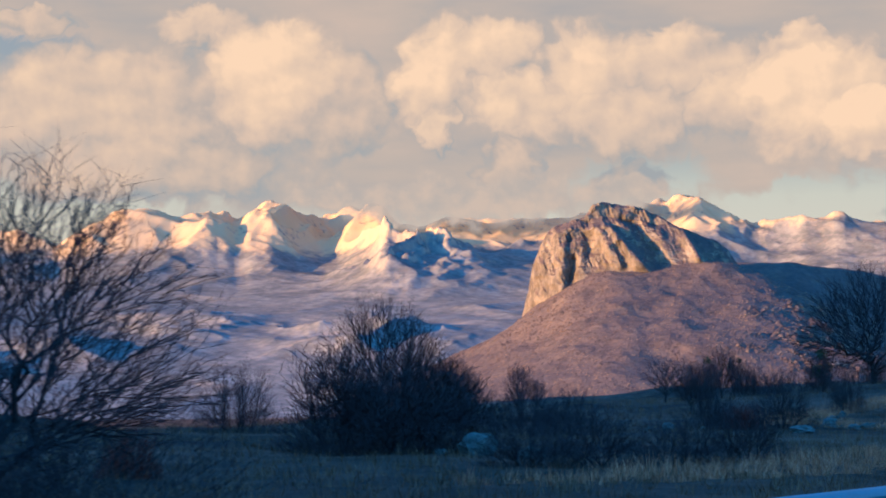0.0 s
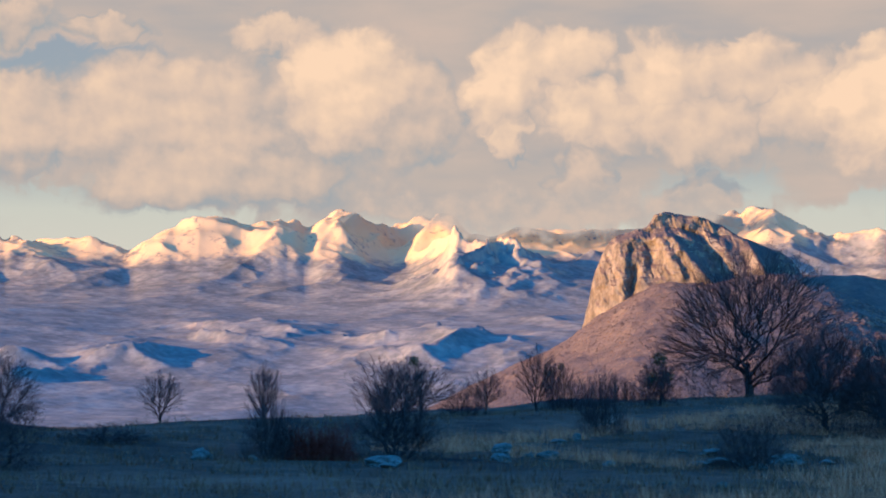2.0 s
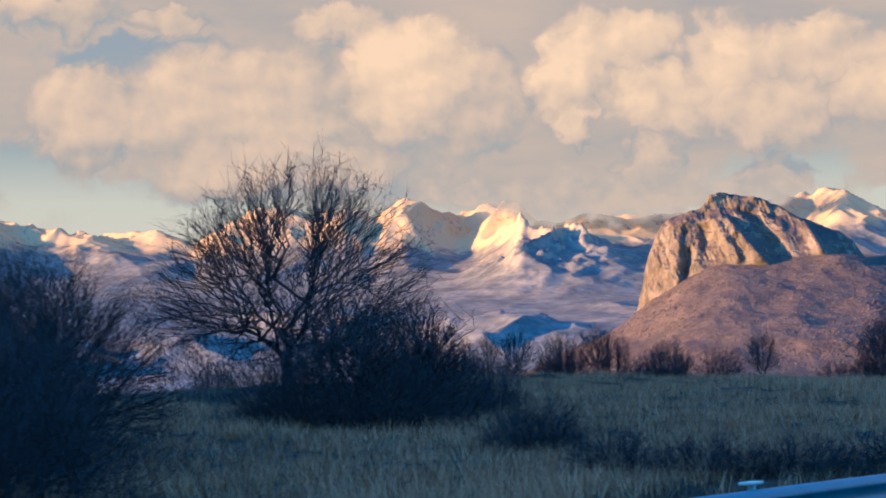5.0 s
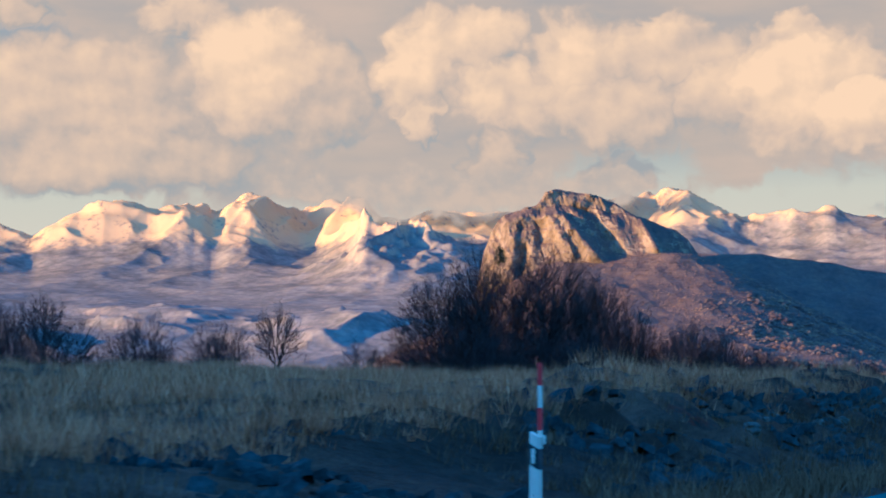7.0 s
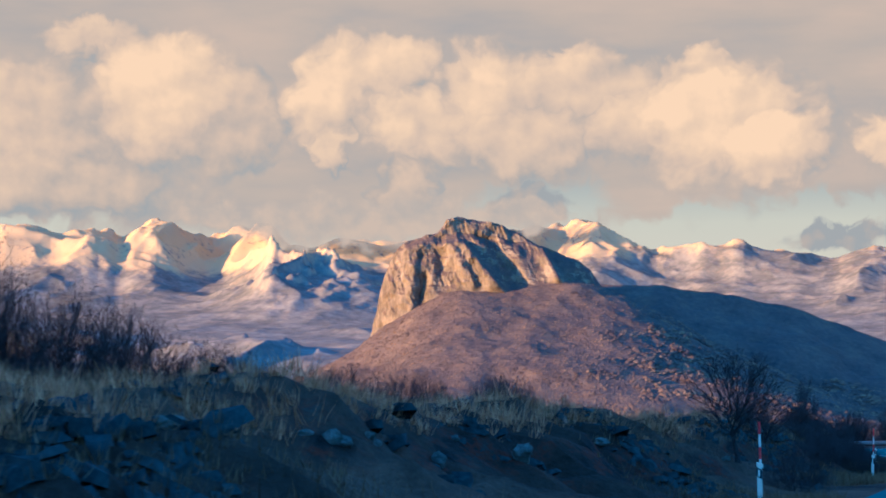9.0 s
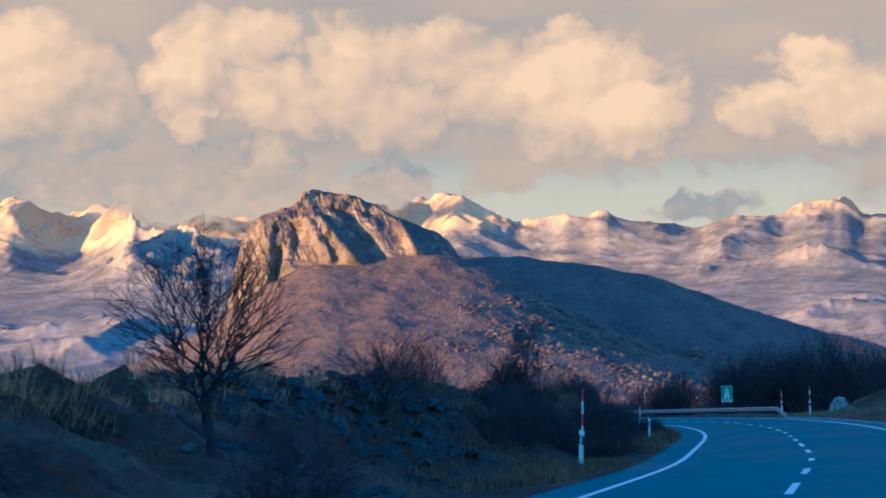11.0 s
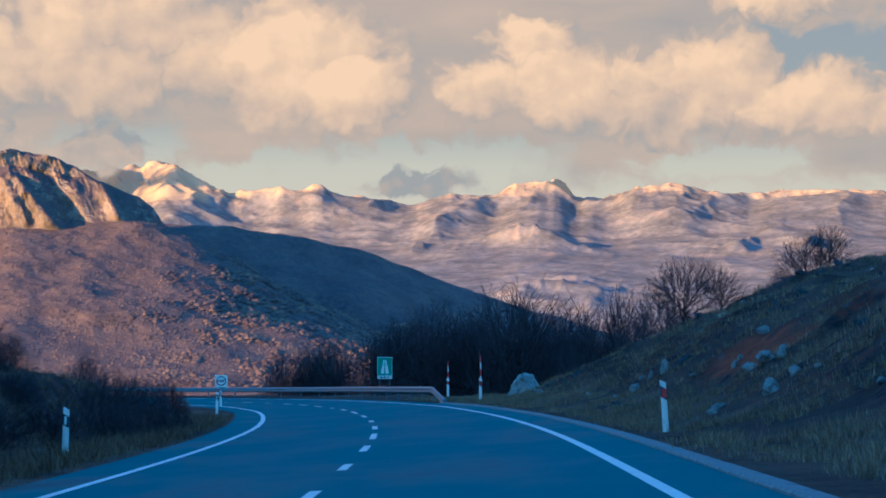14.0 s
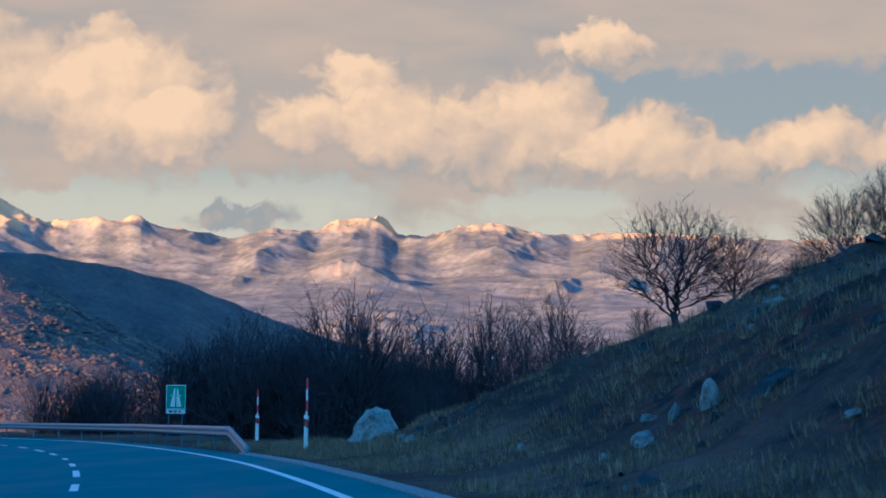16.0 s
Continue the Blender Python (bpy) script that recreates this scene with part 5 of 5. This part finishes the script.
def woodland():
    """Bare woods in the dip beyond the guard rail."""
    rng = random.Random(8)
    count = 0
    while count < 95:
        bearing = rng.uniform(4, 24)
        d = rng.uniform(105, 190)
        x, y = -d * math.sin(radians(bearing)), d * math.cos(radians(bearing))
        if min(((LINE_PTS - (x, y)) ** 2).sum(1)) < 18 ** 2:
            continue
        if bearing > 19 and d < 160:
            continue
        count += 1
        h = rng.uniform(8.0, 11.0) * (0.85 if bearing > 19 else 1.0)
        plant("far_slim", x, y, h, h * rng.uniform(0.45, 0.7), "tall bare tree in the dark woodland", group="woodland trees")

    count = 0
    while count < 34:   # the edge of the wood behind the bank
        bearing, d = rng.uniform(2, 15), rng.uniform(84, 135)
        x, y = -d * math.sin(radians(bearing)), d * math.cos(radians(bearing))
        if min(((LINE_PTS - (x, y)) ** 2).sum(1)) < 15 ** 2:
            continue
        count += 1
        h = rng.uniform(4.5, 7.0)
        plant(rng.choice(("far_slim", "far_slim", "far_copse")), x, y, h, h * rng.uniform(0.55, 0.9), "bare tree at the edge of the dark woodland", group="woodland trees")

    for _ in range(120):   # dense middle of the wood
        bearing = rng.uniform(6.0, 24)
        d = rng.uniform(96, 150) + max(0.0, bearing - 16) * 3
        x, y = -d * math.sin(radians(bearing)), d * math.cos(radians(bearing))
        if min(((LINE_PTS - (x, y)) ** 2).sum(1)) < 13 ** 2:
            continue
        h = rng.uniform(8.6, 11.6) * (1 - 0.045 * max(0.0, bearing - 15))
        plant("far_copse", x, y, h, h * rng.uniform(0.6, 0.85), "dense dark bare tree with undergrowth in the woodland", group="woodland trees")
    for _ in range(34):   # scrub over the bank at the inside of the bend
        p = beside(along_at(rng.uniform(-26, 16)), rng.uniform(7.4, 10.0))
        h = rng.uniform(0.55, 1.0) * rng.choice((0.8, 1.0, 1.4, 2.0))
        plant("thorn", p.x, p.y, h, h * rng.uniform(1.3, 1.9), "low dark bramble scrub on the roadside bank", group="bank scrub")


woodland()


# ---- stones, grass and far woods ----
def make_stone(seed):
    """An angular limestone block with cut faces, about 1 m across."""
    rng = random.Random(seed)
    bm = bmesh.new()
    bmesh.ops.create_icosphere(bm, subdivisions=3, radius=0.5)
    planes = [(Vector((rng.gauss(0, 1), rng.gauss(0, 1), rng.gauss(0, 0.8))).normalized(), rng.uniform(0.26, 0.42)) for _ in range(11)]
    off = Vector((rng.uniform(0, 50), rng.uniform(0, 50), 0))
    for v in bm.verts:
        for nrm, d in planes:
            over = v.co.dot(nrm) - d
            if over > 0:
                v.co -= nrm * over * 0.92
        v.co += v.co.normalized() * (0.12 * noise.noise(v.co * 4 + off) + 0.06 * noise.noise(v.co * 10 + off))
    mesh = bpy.data.meshes.new("stone")
    bm.to_mesh(mesh)
    bm.free()
    mesh.materials.append(LIMESTONE)
    return mesh


STONES = [make_stone(k) for k in (1, 2, 3, 4, 5)]
PALE_ROCK = speckled("weathered_limestone", (0.09, 0.075, 0.055), (0.46, 0.38, 0.28), 2.2, 0.9, 0.2, relief=0.12)
BANK_STONES = [make_stone(k) for k in (6, 7, 8)]
for bank_stone in BANK_STONES:
    bank_stone.materials[0] = PALE_ROCK
STONE_RNG = random.Random(3)


def set_stone(x, y, w, h):
    ob = new("limestone_boulder" if w > 1.0 else "stone", STONE_RNG.choice(BANK_STONES if y > -8 and x > -18 else STONES))
    w, h = max(w, 0.12), max(h, 0.10)
    ob.matrix_world = Matrix.Translation((x, y, ground_at(x, y) + h * 0.12)) @ Matrix.Rotation(STONE_RNG.uniform(0, 6.28), 4, "Z") @ Matrix.Rotation(STONE_RNG.uniform(-0.35, 0.35), 4, "X") @ Matrix.Diagonal((w * 1.05, w * STONE_RNG.uniform(0.6, 1.0), h * 1.3, 1))
    tagged(ob, "large grey limestone boulder bedded in the grassy bank" if w > 1.0 else "pale grey limestone block half sunk in the grass", "stone", "stones in the grass")


# stones: easting, northing, width, height
for px, py, pw, ph in (
        (-2.2, 28.7, 0.42, 0.51), (-2.8, 29.4, 0.26, 0.35), (-3.2, 28.8, 0.51, 0.25), (-3.7, 28.2, 0.20, 0.15), (-0.1, 22.0, 0.26, 0.08), (-2.8, 23.3, 0.11, 0.06),
        (-11.4, 47.7, 0.29, 0.14), (3.9, 8.9, 0.48, 0.43), (4.3, 9.7, 0.35, 0.29), (4.9, 8.5, 0.19, 0.19), (-10.6, 45.1, 0.41, 0.25), (2.6, 9.3, 0.29, 0.19),
        (2.5, 15.5, 0.62, 0.30), (2.9, 15.1, 0.55, 0.26), (3.3, 14.8, 0.40, 0.22), (1.4, 20.8, 0.26, 0.2), (1.8, 22.3, 0.36, 0.3), (2.5, 10.5, 0.5, 0.2),
        (14.4, -101.5, 0.40, 0.20), (10.0, -86.0, 0.34, 0.28), (13.4, -94.1, 0.26, 0.12), (13.2, -102.5, 0.40, 0.20), (14.0, -104.8, 0.30, 0.18), (9.3, -89.3, 0.63, 0.21),
        (8.1, -78.8, 0.40, 0.16), (9.0, -77.6, 0.54, 0.36), (10.1, -85.8, 0.41, 0.21), (10.0, -84.9, 0.21, 0.17),
):
    set_stone(px, py, pw, ph)
for px, py, pw, ph in (
        (6.8, -69.3, 0.46, 0.18), (9.6, -82.0, 0.39, 0.31), (14.3, -102.5, 0.33, 0.22), (14.7, -107.4, 0.86, 0.29), (-3.0, -185.0, 0.72, 0.47), (-3.4, -163.5, 0.47, 0.42),
        (7.1, -172.1, 1.19, 0.40), (-0.3, -173.5, 1.22, 0.49), (13.4, -185.2, 0.37, 0.19), (2.7, -178.1, 0.75, 0.30), (8.1, -170.3, 1.27, 0.48), (2.4, -183.5, 1.23, 0.36),
        (12.3, -177.4, 0.38, 0.19), (1.8, -173.9, 0.80, 0.32), (-3.3, -165.0, 0.95, 0.27), (3.5, -166.2, 1.05, 0.21), (4.2, -174.4, 0.62, 0.22), (5.2, -213.7, 1.39, 0.77),
):
    set_stone(px, py, pw, ph)
    for _ in range(4 if py < -160 else 0):   # broken pieces lying round the larger blocks of the field
        set_stone(px + STONE_RNG.gauss(0, 0.9), py + STONE_RNG.gauss(0, 0.7), pw * STONE_RNG.uniform(0.2, 0.45), ph * STONE_RNG.uniform(0.3, 0.6))


def scatter_stones():
    """Broken rock along the cut face of the left bank."""
    rng = random.Random(21)
    for _ in range(26):
        i = along_at(rng.uniform(-118, -38))
        p = beside(i, rng.uniform(7.6, 12.5))
        w = rng.uniform(0.15, 0.45) * rng.choice((0.6, 1.0))
        set_stone(p.x, p.y, w, w * rng.uniform(0.35, 0.6))
    for _ in range(26):
        i = along_at(rng.uniform(-5, 50))
        p = beside(i, -rng.uniform(7.5, 20))
        w = rng.uniform(0.15, 0.5)
        set_stone(p.x, p.y, w, w * rng.uniform(0.4, 0.7))


scatter_stones()


def rubble(name, spots, seed, label):
    """Small broken stones in the cut face, one joined mesh."""
    rng = np.random.default_rng(seed)
    x, y = spots
    n = len(x)
    base = np.array([(1, 0.1, -0.3), (0.2, 1, -0.3), (-1, 0.3, -0.3), (-0.3, -1, -0.3), (0.7, 0.2, 0.8), (0.0, 0.7, 0.9), (-0.7, 0.1, 0.7), (0.1, -0.6, 0.8)])
    size = 0.03 + 0.27 * rng.random(n) ** 2.4
    turn = rng.uniform(0, 6.28, n)
    v = base[None] * rng.uniform(0.6, 1.2, (n, 8, 3)) * np.stack([size * 1.5, size, size * 0.7], 1)[:, None]
    c, s = np.cos(turn)[:, None], np.sin(turn)[:, None]
    vx, vy = v[..., 0] * c - v[..., 1] * s, v[..., 0] * s + v[..., 1] * c
    co = np.stack([vx + x[:, None], vy + y[:, None], v[..., 2] + vx * rng.uniform(-0.5, 0.5, (n, 1)) + vy * rng.uniform(-0.5, 0.5, (n, 1)) + ground_height(x, y)[:, None] - 0.3 * size[:, None]], -1)
    quads = np.array([(0, 1, 5, 4), (1, 2, 6, 5), (2, 3, 7, 6), (3, 0, 4, 7), (4, 5, 6, 7)])
    f = (quads[None] + (np.arange(n) * 8)[:, None, None]).reshape(-1, 4)
    mesh = bpy.data.meshes.new(name)
    mesh.vertices.add(n * 8)
    mesh.vertices.foreach_set("co", co.astype(np.float32).ravel())
    mesh.loops.add(len(f) * 4)
    mesh.loops.foreach_set("vertex_index", f.astype(np.int32).ravel())
    mesh.polygons.add(len(f))
    mesh.polygons.foreach_set("loop_start", (np.arange(len(f)) * 4).astype(np.int32))
    mesh.update()
    mesh.validate()
    mesh.materials.append(RUBBLE)
    tagged(new(name, mesh), label, "rubble", kind="stuff")


def strew():
    rng = np.random.default_rng(14)
    n = 13000
    i = rng.integers(along_at(-142), along_at(-25), n)
    sd = rng.uniform(6.8, 13.0, n)
    p = LINE_PTS[i] + LEFT[i] * sd[:, None] + rng.uniform(-0.6, 0.6, (n, 2))
    k = value(p[:, 0] * 0.3, p[:, 1] * 0.3, 81) > 0.5
    i2 = rng.integers(along_at(-5), along_at(52), 1400)
    p2 = LINE_PTS[i2] - LEFT[i2] * rng.uniform(7.0, 20.0, 1400)[:, None]
    k2 = value(p2[:, 0] * 0.3, p2[:, 1] * 0.3, 82) > 0.6
    p = np.concatenate([p[k], p2[k2]])
    rubble("bank_rubble", (p[:, 0], p[:, 1]), 15, "loose grey limestone rubble in the cut banks")


strew()


def tufts(name, spots, blades, tall, seed, label, material=None):
    """Grass blades leaning out of many tufts, one joined mesh."""
    rng = np.random.default_rng(seed)
    x, y = spots
    z = ground_height(x, y)
    n = len(x) * blades
    cx, cy, cz = (np.repeat(v, blades) for v in (x, y, z))
    size = np.repeat(rng.uniform(0.45, 1.0, len(x)) * (0.45 + 1.1 * value(x * 0.7, y * 0.7, seed)), blades)
    a = rng.uniform(0, 2 * np.pi, n)
    r = rng.uniform(0, 0.3, n) * size
    bx, by = cx + r * np.cos(a), cy + r * np.sin(a)
    h = tall * size * rng.uniform(0.5, 1.2, n)
    lean = h * rng.uniform(0.25, 1.2, n)
    b = a + rng.normal(0, 0.6, n)
    wd = rng.uniform(0.006, 0.012, n)
    px, py = -np.sin(b) * wd, np.cos(b) * wd
    v = np.empty((n, 3, 3))
    v[:, 0] = np.stack([bx - px, by - py, cz - 0.05], 1)
    v[:, 1] = np.stack([bx + px, by + py, cz - 0.05], 1)
    v[:, 2] = np.stack([bx + np.cos(b) * lean, by + np.sin(b) * lean, cz + h], 1)
    mesh = bpy.data.meshes.new(name)
    mesh.vertices.add(n * 3)
    mesh.vertices.foreach_set("co", v.astype(np.float32).ravel())
    mesh.loops.add(n * 3)
    mesh.loops.foreach_set("vertex_index", np.arange(n * 3, dtype=np.int32))
    mesh.polygons.add(n)
    mesh.polygons.foreach_set("loop_start", (np.arange(n) * 3).astype(np.int32))
    mesh.update()
    mesh.materials.append(material or STRAW)
    tagged(new(name, mesh), label, "grass", kind="stuff")


def sow():
    rng = np.random.default_rng(4)
    # along the left verge, bank and field
    n = 60000
    i = rng.integers(along_at(-262), along_at(40), n)
    sd = 5.2 + 60 * rng.random(n) ** 2.5
    p = LINE_PTS[i] + LEFT[i] * sd[:, None] + rng.uniform(-0.6, 0.6, (n, 2))
    keep = value(p[:, 0] * 0.12, p[:, 1] * 0.12, 77) > 0.30
    tufts("dry_grass", (p[keep, 0], p[keep, 1]), 9, 0.30, 5, "dry straw-coloured grass tufts on bank and field")
    n = 26000
    i = rng.integers(along_at(-12), along_at(66), n)
    sd = -6.0 - 26 * rng.random(n) ** 1.4
    p = LINE_PTS[i] + LEFT[i] * sd[:, None] + rng.uniform(-0.6, 0.6, (n, 2))
    keep = value(p[:, 0] * 0.33, p[:, 1] * 0.33, 83) > 0.40
    keep &= np.min([np.hypot(p[:, 0] - u, p[:, 1] - v) for u, v in ((1.2, 21.2), (2.0, 19.6), (2.7, 18.0))], axis=0) > 1.2
    tufts("bank_grass", (p[keep, 0], p[keep, 1]), 9, 0.20, 6, "short dull grass on the cut bank", MEADOW)
    # tall pale grass behind the rail and on top of the bank
    n = 7000
    i = rng.integers(along_at(-262), along_at(-150), n)
    sd = 6.0 + 14 * rng.random(n) ** 1.5
    p = LINE_PTS[i] + LEFT[i] * sd[:, None] + rng.uniform(-0.6, 0.6, (n, 2))
    keep = value(p[:, 0] * 0.09, p[:, 1] * 0.09, 78) > 0.52
    n = 21000
    i2 = rng.integers(along_at(-172), along_at(-35), n)
    sd2 = 11.0 + 26 * rng.random(n) ** 1.4
    p2 = LINE_PTS[i2] + LEFT[i2] * sd2[:, None] + rng.uniform(-0.6, 0.6, (n, 2))
    keep2 = value(p2[:, 0] * 0.09, p2[:, 1] * 0.09, 79) > 0.16
    p = np.concatenate([p[keep], p2[keep2]])
    tufts("tall_grass", (p[:, 0], p[:, 1]), 14, 0.42, 7, "tall pale straw grass on the verge", HAY)


sow()


def hill_woods():
    """Leafless crowns over the slopes of the rock hill, one joined mesh."""
    rng = np.random.default_rng(9)
    n = 46000
    w = rng.uniform(-330, 520, n)
    q = rng.uniform(-470, 210, n)
    z = hill_height(w, q)
    slope = np.hypot(hill_height(w + 2, q) - z, hill_height(w, q + 2) - z) / 2
    keep = (slope < 1.3) & (z > -6) & ((q < 30) | (w < 150))   # the far ridge is smooth scrub
    w, q, z = w[keep], q[keep], z[keep]
    n = len(w)
    x, y = hill_place(w, q)
    # taller clumps lower down on the flank
    clump = smooth(0.40, 0.62, fbm(w * 0.045, q * 0.045, 3, 91) * 0.5 + 0.5) * smooth(60, 200, w) * (1 - smooth(80, 115, z))
    base = np.array([(1, 0, 0), (0.5, 0.87, 0), (-0.5, 0.87, 0), (-1, 0, 0), (-0.5, -0.87, 0), (0.5, -0.87, 0), (0, 0, 1.0), (0.4, 0.2, 0.8)])
    r = rng.uniform(0.9, 1.8, n) * (1 + 1.5 * clump)
    h = r * rng.uniform(0.45, 0.8, n)
    v = base[None] * np.stack([r, r, h], 1)[:, None] * rng.uniform(0.75, 1.2, (n, 8, 1)) + np.stack([x, y, z - 0.4], 1)[:, None]
    tri = []
    for k in range(6):
        tri.append((k, (k + 1) % 6, 7 if k in (0, 1) else 6))
    tri.append((2, 6, 7))
    tri.append((0, 7, 6))
    f = (np.array(tri)[None] + (np.arange(n) * 8)[:, None, None]).reshape(-1, 3)
    mesh = bpy.data.meshes.new("hill_woods")
    mesh.vertices.add(n * 8)
    mesh.vertices.foreach_set("co", v.astype(np.float32).ravel())
    mesh.loops.add(len(f) * 3)
    mesh.loops.foreach_set("vertex_index", f.astype(np.int32).ravel())
    mesh.polygons.add(len(f))
    mesh.polygons.foreach_set("loop_start", (np.arange(len(f)) * 3).astype(np.int32))
    mesh.polygons.foreach_set("use_smooth", np.ones(len(f), bool))
    mesh.update()
    mesh.validate()
    mesh.materials.append(CROWNS)
    tagged(new("hill_woods", mesh), "leafless russet woodland covering the hill slopes", "woodland", kind="stuff")


hill_woods()

set_stone(-14.3, 56.2, 1.75, 1.35)

for models in MODELS.values():   # a model that stands nowhere is taken away
    for model in models:
        if model.name not in USED:
            for ob in (*model.children_recursive, model):
                bpy.data.objects.remove(ob)
